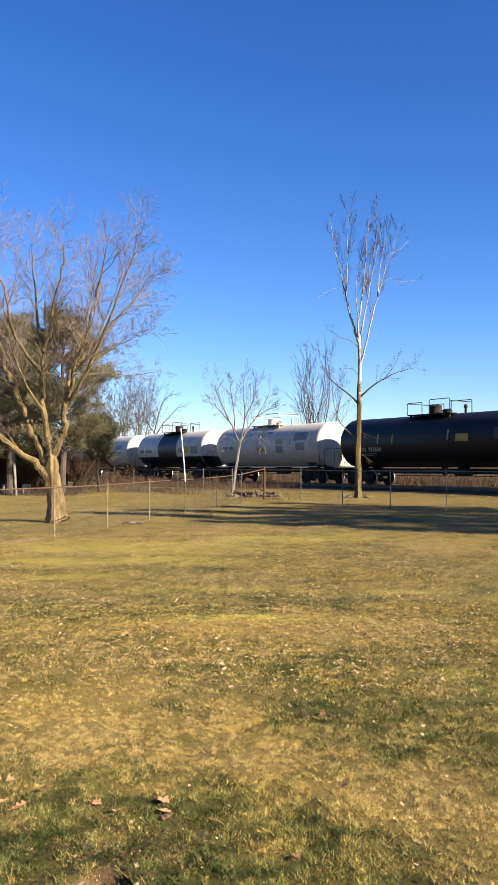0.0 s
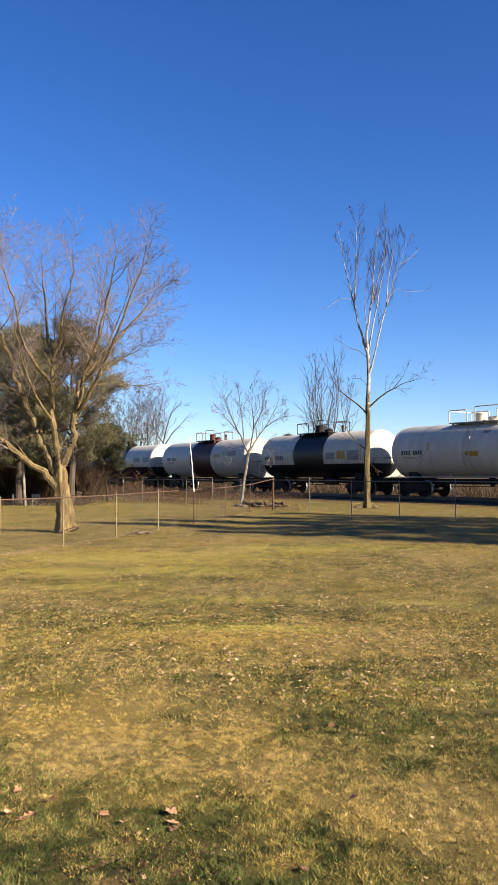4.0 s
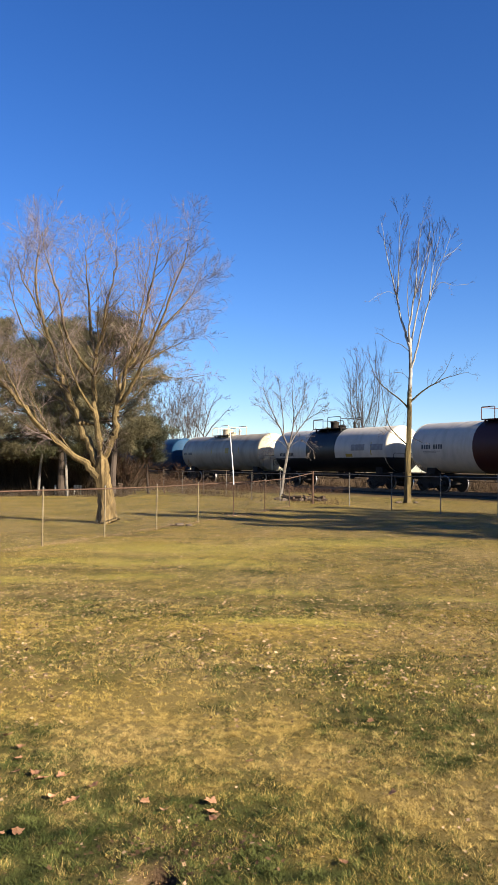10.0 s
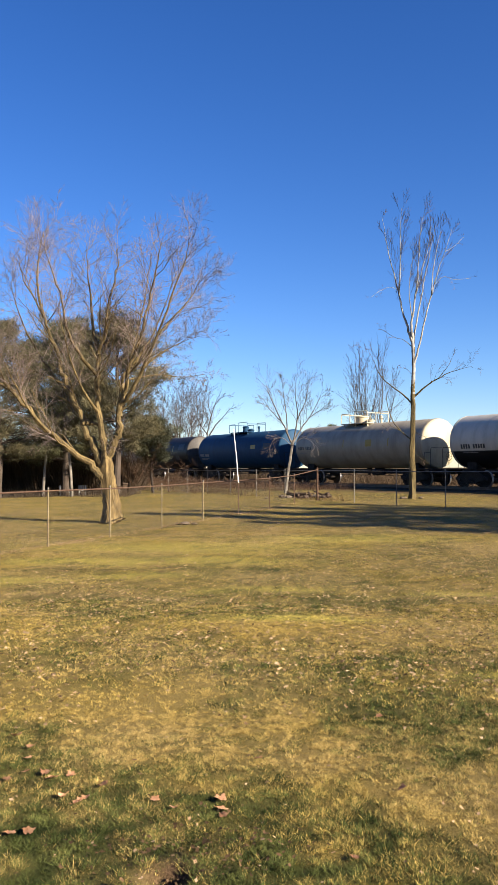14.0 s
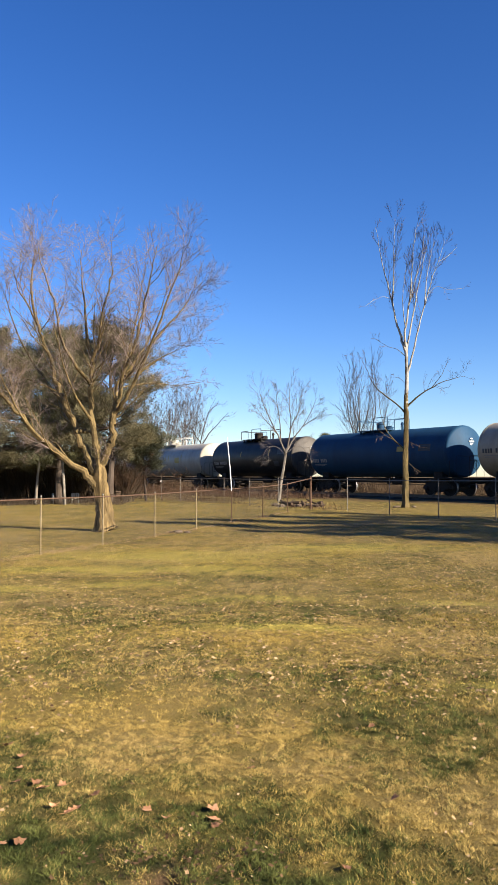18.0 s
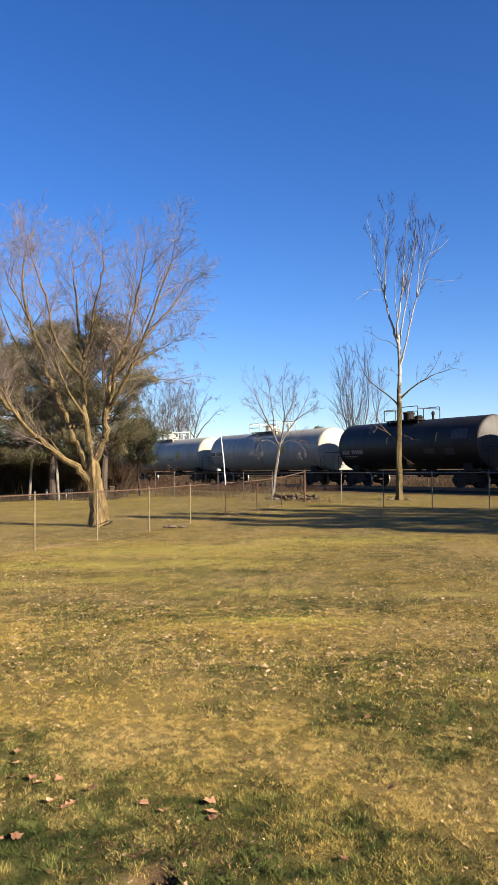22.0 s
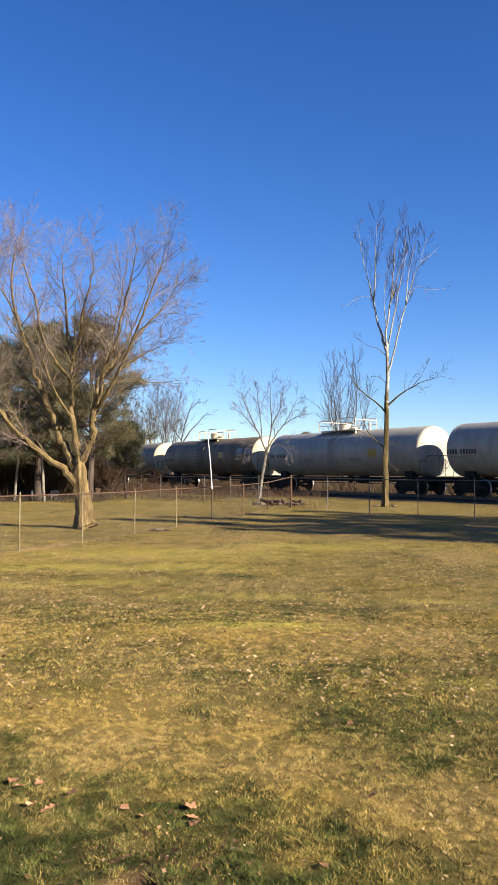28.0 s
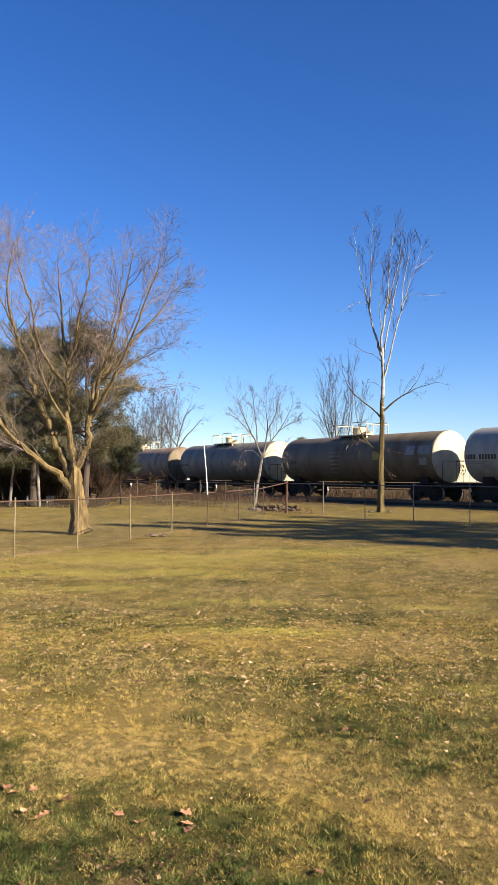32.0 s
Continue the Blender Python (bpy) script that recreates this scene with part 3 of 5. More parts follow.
def sprout(sh, rs, pts, dirs, length, r, depth, up, wob, kids, angle, ratio, tip, start=0.2, count=None):
    n = len(pts) - 1
    for k in range(count or kids[len(kids) - depth]):
        f = start + (1 - start) * (k + rs.rand()) / (count or kids[len(kids) - depth])
        i = min(int(f * n), n - 1)
        q = pts[i].lerp(pts[i + 1], f * n - i)
        d = dirs[i]
        axis = d.orthogonal().normalized()
        axis.rotate(Matrix.Rotation(rs.rand() * 2 * math.pi, 3, d))
        nd = d.copy()
        nd.rotate(Matrix.Rotation(radians(angle[0] + (angle[1] - angle[0]) * rs.rand()), 3, axis))
        rr = max(r * (1 - (1 - tip) * f) * 0.5, FINE[0])
        branch(sh, rs, q, nd, length * ratio * (1.15 - 0.5 * f) * (0.7 + 0.6 * rs.rand()), rr, depth - 1, up, wob, kids, angle, ratio, tip)


def limb_line(points, rs, jog=0.03):
    """A smooth crooked line through a few places."""
    pts = [Vector(p) for p in points]
    out = []
    for i in range(len(pts) - 1):
        a, b, c, e = pts[max(i - 1, 0)], pts[i], pts[i + 1], pts[min(i + 2, len(pts) - 1)]
        for k in range(4):
            t = k / 4
            q = 0.5 * (2 * b + (c - a) * t + (2 * a - 5 * b + 4 * c - e) * t * t + (3 * b - a - 3 * c + e) * t ** 3)
            out.append(q + Vector((rs.randn(), rs.randn(), rs.randn())) * jog)
    return [pts[0]] + out[1:] + [pts[-1]]


def limbed_tree(name, place, trunk, trunk_r, limbs, seed, label, mats, twig, root=0.0, trunk_sides=14):
    """A tree from its trunk's line, its main limbs (line, radius, shoots, reach) and shoots that branch on."""
    rs = np.random.RandomState(seed)
    tree = new(name)
    x, y = place
    tree.matrix_basis = pose(x, y, ground(x, y) - 0.03)
    tagged(tree, label, "tree")
    line = limb_line(trunk, rs, trunk_r * 0.06)
    n = len(line)
    radii = [trunk_r * (1 - 0.3 * (k / (n - 1)) - (0.35 * smooth(0.75, 1.0, k / (n - 1)) if root > 0.3 else 0)) * (1 + root * math.exp(-k / 1.6)) for k in range(n)]
    t = Shape().tube(line, radii, trunk_sides)
    for k, v in enumerate(t.v):
        ring, side = divmod(k, trunk_sides)
        c = line[ring]
        g = 1 + 0.09 * math.sin(side * 2.4 + ring * 0.35) + 0.05 * rs.randn() + 0.6 * root * math.exp(-ring / 1.4) * math.sin(side * 10 * math.pi / trunk_sides + 0.8)
        t.v[k] = (c.x + (v[0] - c.x) * g, c.y + (v[1] - c.y) * g, v[2])
    part("trunk", t, mats[0], tree, soft=True)
    crown = Shape()
    for pts, r, shoots, reach, *own in limbs:
        line = limb_line(pts, rs, r * 0.2)
        n = len(line)
        rad = [max(r * 0.94 * (1 - 0.93 * (k / (n - 1)) ** 0.75), 0.007) for k in range(n)]
        part("limb", Shape().tube(line, rad, 8), mats[0] if own and pts[0][2] < 7 else mats[1], tree, soft=True)
        dirs = [(line[min(k + 1, n - 1)] - line[max(k - 1, 0)]).normalized() for k in range(n)]
        tw = own[0] if own else twig
        sprout(crown, rs, line, dirs, reach, r * 0.5, tw["depth"], tw["up"], tw["wob"], tw["kids"], tw["angle"], tw["ratio"], 0.3, tw["start"], shoots)
    tagged(part("crown", crown, [mats[2], mats[1]], tree), kind="stuff")
    return tree


def left_tree():
    limbs = [
        ([(-0.15, 0, 1.0), (-0.36, -0.05, 1.36), (-0.68, -0.15, 1.72), (-1.36, -0.35, 2.22), (-2.0, -0.55, 2.9), (-2.57, -0.7, 3.6), (-3.1, -0.85, 4.25), (-3.7, -1.0, 5.1), (-4.1, -1.1, 6.0)], 0.14, 19, 2.7),
        ([(-0.15, 0, 1.2), (-0.36, 0.05, 1.65), (-0.62, 0.15, 2.15), (-0.9, 0.3, 2.7), (-1.2, 0.4, 3.36), (-1.5, 0.55, 4.0), (-1.73, 0.65, 4.67), (-2.0, 0.75, 5.3), (-2.24, 0.8, 5.9), (-2.7, 0.9, 6.7), (-2.95, 0.9, 7.4)], 0.151, 22, 2.7),
        ([(-2.2, 0.8, 5.8), (-2.28, 0.5, 6.6), (-2.2, 0.3, 7.3), (-2.05, 0.2, 8.0)], 0.056, 14, 2.07),
        ([(-0.9, 0.3, 2.72), (-0.68, 0.22, 2.76), (-0.46, 0.12, 2.7), (-0.25, 0.06, 2.43), (-0.17, 0.02, 1.95)], 0.0952, 5, 1.44),
        ([(-0.19, 0.02, 1.7), (-0.3, 0.05, 2.4), (-0.42, 0.08, 3.27), (-0.47, 0.1, 4.1), (-0.42, 0.05, 4.67), (-0.25, 0, 5.2), (-0.14, -0.05, 5.9), (0.08, -0.1, 6.8), (0.14, -0.1, 7.5)], 0.123, 21, 2.52),
        ([(-0.43, 0.06, 4.6), (-0.65, 0.3, 5.4), (-0.75, 0.45, 6.3), (-0.9, 0.6, 7.1), (-0.93, 0.7, 7.9)], 0.0672, 18, 2.34),
        ([(-0.47, 0.1, 4.0), (-0.9, -0.25, 4.65), (-1.17, -0.5, 5.3), (-1.28, -0.7, 6.2), (-1.55, -0.9, 7.0), (-1.65, -1.0, 7.7)], 0.0616, 18, 2.34),
        ([(-0.19, 0, 1.75), (0.05, -0.05, 2.15), (0.19, -0.1, 2.5), (0.19, -0.15, 3.05), (0.37, -0.2, 3.64), (0.56, -0.3, 4.3), (0.84, -0.4, 5.05), (1.07, -0.5, 5.9), (1.26, -0.6, 6.8), (1.45, -0.65, 7.6)], 0.129, 21, 2.43),
        ([(0.2, -0.15, 3.1), (0.6, -0.45, 3.6), (0.98, -0.7, 4.2), (1.45, -0.95, 5.14), (1.82, -1.1, 6.1), (2.15, -1.2, 6.9), (2.25, -1.2, 7.4)], 0.0728, 20, 2.43),
        ([(0.2, -0.1, 2.9), (0.26, 0.15, 3.5), (0.22, 0.25, 3.95), (0.4, 0.5, 4.7), (0.55, 0.9, 5.7), (0.7, 1.2, 6.8), (0.8, 1.3, 7.7)], 0.084, 18, 2.34),
        ([(0.95, -0.7, 4.15), (1.35, -0.6, 4.5), (1.85, -0.5, 4.8), (2.35, -0.4, 5.0)], 0.0392, 14, 1.8),
        ([(1.4, -0.9, 5.0), (1.85, -0.6, 5.6), (2.25, -0.3, 6.2), (2.45, -0.1, 6.9)], 0.0448, 15, 1.98),
        ([(0.55, -0.3, 4.2), (0.95, 0.2, 5.0), (1.3, 0.6, 6.0), (1.6, 0.9, 7.1)], 0.0504, 15, 2.16),
        ([(-1.4, -0.36, 2.25), (-1.9, -0.9, 2.9), (-2.3, -1.4, 3.8), (-2.7, -1.8, 4.9)], 0.056, 14, 2.16),
        ([(-2.5, -0.7, 3.55), (-3.2, -0.4, 3.95), (-3.8, -0.2, 4.6), (-4.3, 0.0, 5.3)], 0.056, 14, 2.25),
        ([(-1.25, 0.42, 3.45), (-2.0, 1.1, 4.2), (-2.8, 1.6, 5.2), (-3.4, 1.9, 6.4), (-3.6, 2.0, 7.1)], 0.0672, 18, 2.52),
        ([(-1.0, -0.2, 1.95), (-1.5, 0.4, 2.4), (-2.1, 0.9, 2.6), (-2.6, 1.2, 2.4)], 0.0336, 11, 1.35),
        ([(-0.4, 0.05, 3.0), (-0.7, -0.5, 3.6), (-1.0, -1.0, 4.6), (-1.1, -1.3, 5.7)], 0.0504, 13, 1.98),
        ([(0.5, -0.25, 3.9), (1.2, 0.1, 4.05), (1.9, 0.3, 4.0), (2.5, 0.4, 4.1)], 0.0246, 10, 1.17),
    ]
    FINE[0] = 0.0037
    limbed_tree("broad_tree", (-5.1, 21.8), [(0.03, 0, 0), (-0.03, 0, 0.5), (-0.1, 0, 0.95), (-0.18, 0, 1.5), (-0.2, 0, 2.0)], 0.24, limbs, 11,
                "bare broad tree with a forked tan trunk and reddish twigs", (M_BARK, M_LIMB, M_TWIG),
                dict(depth=3, up=0.06, wob=0.14, kids=(0, 7, 5), angle=(24, 56), ratio=0.56, start=0.3), root=0.5)


def slender_tree():
    low = dict(depth=3, up=0.1, wob=0.085, kids=(0, 7, 4), angle=(12, 34), ratio=0.52, start=0.3)
    side = dict(depth=3, up=0.0, wob=0.2, kids=(0, 3, 3), angle=(30, 62), ratio=0.5, start=0.3)
    limbs = [
        ([(0.05, 0, 6.8), (-0.12, 0.05, 7.4), (-0.33, 0.1, 8.1), (-0.5, 0.15, 9.0), (-0.78, 0.2, 10.1), (-1.0, 0.25, 11.3), (-1.18, 0.25, 12.3)], 0.074, 9, 2.0),
        ([(-0.48, 0.15, 8.9), (-0.44, -0.1, 10.0), (-0.45, -0.25, 11.2), (-0.4, -0.3, 12.5)], 0.045, 9, 1.9),
        ([(0.05, 0, 6.8), (0.04, -0.1, 7.6), (0.18, -0.2, 8.7), (0.31, -0.25, 9.8), (0.4, -0.3, 11.3), (0.58, -0.3, 12.3)], 0.068, 10, 1.9),
        ([(0.08, 0, 6.5), (0.25, 0.15, 7.5), (0.48, 0.3, 8.7), (0.75, 0.4, 10.0), (1.0, 0.5, 11.1), (1.2, 0.55, 12.0)], 0.055, 9, 1.9),
        ([(0.09, 0, 5.75), (0.3, -0.1, 6.4), (0.6, -0.15, 7.75), (0.88, -0.2, 8.8), (1.15, -0.2, 9.8), (1.5, -0.2, 10.7), (1.75, -0.2, 11.6)], 0.058, 9, 2.0),
        ([(0.86, -0.2, 8.7), (0.98, 0.1, 9.8), (1.2, 0.3, 10.9), (1.4, 0.4, 11.7)], 0.034, 7, 1.7),
        ([(0.06, -0.1, 7.7), (-0.1, -0.4, 8.7), (-0.08, -0.6, 9.6), (0.05, -0.7, 10.5)], 0.028, 6, 1.4),
        ([(0.2, -0.2, 8.8), (0.42, -0.5, 9.7), (0.68, -0.6, 10.7), (0.8, -0.7, 11.6)], 0.03, 7, 1.6),
        ([(1.0, -0.2, 9.2), (1.35, -0.3, 9.5), (1.8, -0.4, 9.35), (2.5, -0.4, 9.4)], 0.018, 3, 1.0, side),
        ([(1.45, -0.2, 10.6), (1.9, 0.0, 10.9), (2.3, 0.1, 11.3)], 0.015, 3, 0.9, side),
        ([(0.1, 0, 4.35), (0.55, -0.2, 4.8), (1.2, -0.4, 5.2), (1.8, -0.5, 5.45), (2.45, -0.6, 5.6)], 0.052, 9, 1.9, side),
        ([(1.1, -0.4, 5.15), (1.5, -0.6, 5.7), (1.75, -0.7, 6.3)], 0.022, 4, 0.9, side),
        ([(0.04, 0, 4.1), (-0.4, 0.1, 4.55), (-0.95, 0.25, 5.0), (-1.3, 0.35, 5.4), (-1.6, 0.4, 6.1), (-1.85, 0.5, 6.6)], 0.046, 7, 1.7, side),
        ([(0.04, 0, 2.5), (-0.4, 0.1, 2.9), (-0.8, 0.1, 3.4), (-1.0, 0.2, 4.1), (-1.1, 0.2, 5.0), (-1.25, 0.2, 5.7)], 0.036, 6, 1.5, side),
        ([(-0.45, 0.1, 2.95), (-0.9, -0.2, 3.15), (-1.4, -0.3, 3.6)], 0.018, 4, 0.9, side),
        ([(0.06, 0, 6.55), (-0.3, 0, 6.85), (-0.75, 0, 7.0), (-1.15, 0.1, 7.3), (-1.4, 0.1, 7.35)], 0.019, 4, 0.8, side),
        ([(0.08, 0, 5.3), (-0.2, 0, 5.6), (-0.6, 0, 5.65)], 0.013, 2, 0.6, side),
        ([(-0.5, 0.15, 9.05), (-0.9, 0.0, 9.15), (-1.35, -0.1, 8.95), (-1.7, -0.1, 8.7)], 0.014, 3, 0.9, side),
        ([(0.08, 0, 2.9), (0.35, -0.2, 2.75), (0.6, -0.3, 2.6)], 0.014, 3, 0.6, side),
        ([(0.08, 0, 2.0), (0.35, -0.2, 1.75), (0.62, -0.3, 1.55)], 0.012, 2, 0.5, side),
    ]
    FINE[0] = 0.0047
    tree = limbed_tree("slender_tree", (4.72, 35.3), [(0, 0, 0), (0.02, 0, 1.5), (0.05, 0, 3.0), (0.06, 0, 4.3)], 0.14, limbs, 23,
                       "tall slender bare tree with pale upper bark", (M_OLIVE, M_WHITEBARK, M_FARTWIG), low, root=0.25, trunk_sides=10)
    rs = np.random.RandomState(5)
    line = limb_line([(0.06, 0, 4.28), (0.07, 0, 4.6), (0.08, 0, 4.95), (0.1, 0, 5.4), (0.1, 0, 6.3), (0.06, 0, 7.15)], rs, 0.008)
    up = Shape().tube(line, [0.105 - 0.035 * k / (len(line) - 1) for k in range(len(line))], 10)
    for k, f in enumerate(up.f):
        z = sum(up.v[v][2] for v in f) / len(f)
        up.m[k] = 1 if rs.rand() < 0.9 - 0.75 * float(smooth(4.3, 5.4, z)) else 0
    part("upper_trunk", up, [M_WHITEBARK, M_OLIVE], tree, "pale grey-white upper trunk", soft=True)


def vase_tree(name, place, tall, stems, seed, label, mats, width, base_r, fork, lean=(0, 0), kids=(0, 6, 6), shoots=11, extra=(), fine=0.0075, wob=0.11, angle=(16, 42)):
    rs = np.random.RandomState(seed)
    FINE[0] = fine
    limbs = list(extra)
    for k in range(stems):
        a = 2 * math.pi * (k + 0.6 * rs.rand()) / stems
        w = width * (0.35 + 0.65 * rs.rand())
        top = tall * (0.78 + 0.22 * rs.rand()) * (1 - 0.12 * (w / width))
        c, s = math.cos(a), math.sin(a)
        f = fork * (0.8 + 0.35 * rs.rand())
        j = [width * 0.13 * v for v in rs.randn(4)]
        limbs.append(([(lean[0] * f / tall, lean[1], f), (lean[0] + c * w * 0.3 + j[0], s * w * 0.3 + j[1], f + (top - f) * 0.28),
                       (lean[0] + c * w * 0.72 + j[2], s * w * 0.72 + j[3], f + (top - f) * 0.62), (lean[0] + c * w, s * w, top)],
                      base_r * (0.32 + 0.15 * rs.rand()), shoots, tall * 0.5))
    return limbed_tree(name, place, [(0, 0, 0), (lean[0] * 0.3 * fork / tall, 0, fork * 0.5), (lean[0] * fork / tall, 0, fork * 1.12)], base_r, limbs, seed, label, mats,
                       dict(depth=3, up=0.06, wob=wob, kids=kids, angle=angle, ratio=0.5, start=0.2), root=0.2, trunk_sides=9)


def rope_swing():
    swing = new("rope_swing")
    x, y = -8.62, 21.0
    swing.matrix_basis = pose(x, y, ground(x, y) + 0.22)
    tagged(swing, "thin pale rope swing hanging from a limb of the broad tree", "swing")
    part("rope", Shape().tube([(0, 0, 0.0), (0.01, 0, 1.5), (0.0, 0, 3.0), (-0.02, 0, 4.75)], 0.011, 6), M_PVC, swing, soft=True)
    part("seat", Shape().lathe([(-0.03, 0.04), (-0.025, 0.12), (0.02, 0.13), (0.03, 0.03)], 14, "z"), M_LOG, swing, "small round wooden seat", soft=True)


left_tree()
rope_swing()
slender_tree()
DROOP = [([(0.35, 0, 2.5), (s * 0.5 + 0.35, e, 2.95), (s * 1.0 + 0.35, e * 1.6, 2.8), (s * w + 0.35, e * 2, 2.3)], 0.014, 4, 1.5) for s, e, w in ((1, 0.3, 1.5), (-1, -0.2, 1.2), (1, -0.6, 1.2), (-1, 0.5, 0.9))]
SMALL_LIMBS = [
    ([(0.36, 0, 2.6), (0.05, -0.1, 3.3), (-0.46, -0.2, 4.4), (-0.87, -0.3, 5.3), (-1.05, -0.3, 6.0)], 0.0625, 14, 2),
    ([(-0.2, -0.15, 3.85), (-0.75, 0.2, 4.4), (-1.2, 0.4, 5.1)], 0.0325, 12, 1.5),
    ([(0.38, 0, 2.65), (0.7, 0.1, 3.2), (1.07, 0.2, 3.8), (1.65, 0.3, 4.7), (2.05, 0.35, 5.6)], 0.0625, 14, 2),
    ([(0.45, 0, 2.8), (0.65, -0.2, 4.1), (0.55, -0.3, 5.2), (0.6, -0.3, 6.2)], 0.0525, 15, 2),
    ([(0.62, -0.2, 3.9), (1.05, -0.5, 4.8), (1.25, -0.7, 5.9)], 0.0375, 13, 1.8),
    ([(0.1, -0.1, 3.25), (0.05, 0.4, 4.2), (-0.1, 0.7, 5.3), (-0.2, 0.8, 6.1)], 0.0425, 13, 1.8),
    ([(1.2, 0.2, 4.0), (1.85, 0.0, 4.4), (2.3, -0.1, 4.6)], 0.0275, 11, 1.2),
]
FINE[0] = 0.0036
limbed_tree("small_tree", (-0.85, 43.6), [(0, 0, 0), (0.12, 0, 1.0), (0.28, 0, 2.0), (0.4, 0, 2.85)], 0.088, SMALL_LIMBS + DROOP, 31, "small bare round-headed tree with a pale leaning trunk",
                    (M_PALE, M_GREYTWIG, M_GREYTWIG), dict(depth=3, up=0.05, wob=0.12, kids=(0, 6, 5), angle=(20, 46), ratio=0.52, start=0.25), root=0.2, trunk_sides=10)
vase_tree("distant_tree", (6.4, 76.0), 12.4, 9, 41, "bare upright tree beyond the railway", (M_DARKTWIG, M_DARKTWIG, M_DARKTWIG), 3.1, 0.24, 2.0, shoots=10, kids=(0, 5, 4), fine=0.0085, wob=0.07, angle=(12, 30))
for k, (x, y, tall, w) in enumerate([(-14.7, 97.0, 11.6, 1.7), (-13.5, 98.0, 12.8, 1.5), (-12.5, 99.5, 12.6, 1.6), (-16.2, 100.0, 11.4, 2.2), (-18.5, 99.0, 11.0, 3.0), (-21.0, 100.0, 10.5, 3.0)]):
    vase_tree("distant_tree", (x, y), tall, 6, 50 + k, "bare upright tree beyond the railway", (M_FARTWIG, M_FARTWIG, M_FARTWIG), w, 0.18, 3.0, shoots=9, kids=(0, 5, 4), fine=0.010, wob=0.09)
CROOKED = [
    ([(0, 0, 4.3), (-0.1, 0, 5.6), (0.3, 0.1, 7.2), (0.9, 0.2, 9.2), (1.6, 0.3, 10.6)], 0.11, 9, 2.6),
    ([(0.05, 0, 5.0), (0.9, -0.2, 6.4), (1.9, -0.4, 7.4), (2.7, -0.5, 8.3), (3.5, -0.5, 8.4)], 0.085, 8, 2.0),
    ([(-0.05, 0, 5.2), (-0.9, 0.2, 6.4), (-1.6, 0.3, 7.9), (-1.9, 0.4, 9.6)], 0.08, 9, 2.4),
    ([(0.4, 0.1, 7.5), (0.0, 0.3, 8.8), (0.1, 0.4, 10.6)], 0.055, 8, 2.0),
    ([(1.0, 0.2, 9.2), (1.8, 0.2, 9.8), (2.6, 0.2, 9.9)], 0.04, 7, 1.4),
    ([(-0.9, 0.2, 6.4), (-1.9, 0.1, 6.9), (-2.6, 0, 7.6)], 0.045, 7, 1.8),
]
FINE[0] = 0.007
limbed_tree("distant_tree", (-11.0, 96.0), [(0, 0, 0), (0.05, 0, 2.0), (-0.05, 0, 3.6), (0, 0, 4.6)], 0.2, CROOKED, 61, "crooked bare tree with spreading limbs beyond the railway",
            (M_DARKTWIG, M_DARKTWIG, M_FARTWIG), dict(depth=3, up=0.05, wob=0.11, kids=(0, 4, 3), angle=(20, 44), ratio=0.55, start=0.25), root=0.2, trunk_sides=9)


def conifer(place, tall, spread_r, bottom, seed, label, needle, clumps=30, name="pine_tree", trunk_r=0.2, size=0.2, whorls=17, per=26, wide=0.011):
    rs = np.random.RandomState(seed)
    tree = new(name)
    x, y = place
    tree.matrix_basis = pose(x, y, ground(x, y) - 0.03)
    tagged(tree, label, "tree")
    t = Shape().tube(limb_line([(0, 0, 0), (0.1 * rs.randn(), 0.1, tall * 0.35), (0.12 * rs.randn(), 0, tall * 0.7), (0, 0, tall * 0.97)], rs, 0.01),
                     [trunk_r * (1 - 0.92 * k / 12) for k in range(13)], 9)
    part("trunk", t, M_PINEBARK, tree, soft=True)
    boughs, spots, dirs = Shape(), [], []
    for w in range(whorls):
        f = w / (whorls - 1)
        z = bottom + (tall * 0.97 - bottom) * f
        reach = spread_r * (0.8 + 0.2 * math.sin(w * 2.1 + seed)) * (1 - 0.82 * f ** 3) * (0.62 + 0.38 * min(1, f / 0.35))
        for k in range(6):
            a = rs.rand() * 6.28
            ln = reach * (0.55 + 0.6 * rs.rand())
            d = Vector((math.cos(a), math.sin(a), 0.05 + 0.45 * f + 0.15 * rs.randn()))
            pts = [Vector((0, 0, z)) + d * ln * u + Vector((0, 0, 0.12 * ln * u * u)) for u in (0, 0.35, 0.7, 1.0)]
            boughs.tube(pts, [0.035, 0.025, 0.016, 0.006], 4, caps=False)
            for c in range(clumps):
                u = 0.3 + 0.75 * rs.rand() ** 0.7
                q = pts[0].lerp(pts[3], u) + Vector((rs.randn(), rs.randn(), rs.randn() * 0.5)) * (0.08 + 0.075 * ln * u)
                spots.append(q)
                dirs.append((d.normalized() + Vector((0, 0, 0.5))).normalized())
    part("bough", boughs, M_PINEBARK, tree)["kind"] = "stuff"
    spots, dirs = np.array(spots), np.array(dirs)
    n = len(spots) * per
    c = np.repeat(spots, per, 0)
    v = rs.randn(n, 3) * 0.75 + np.repeat(dirs, per, 0)
    v /= np.linalg.norm(v, axis=1)[:, None]
    s = np.cross(v, rs.randn(n, 3))
    s /= np.linalg.norm(s, axis=1)[:, None] + 1e-9
    c = c + rs.randn(n, 3) * size * 0.42
    ln = size * (0.7 + 0.7 * rs.rand(n))[:, None]
    co = np.stack([c - s * wide, c + s * wide, c + v * ln], 1).reshape(-1, 3)
    me = triangles("crown", co, np.arange(3 * n).reshape(-1, 3), needle)
    part("crown", me, None, tree)["kind"] = "stuff"
    return tree


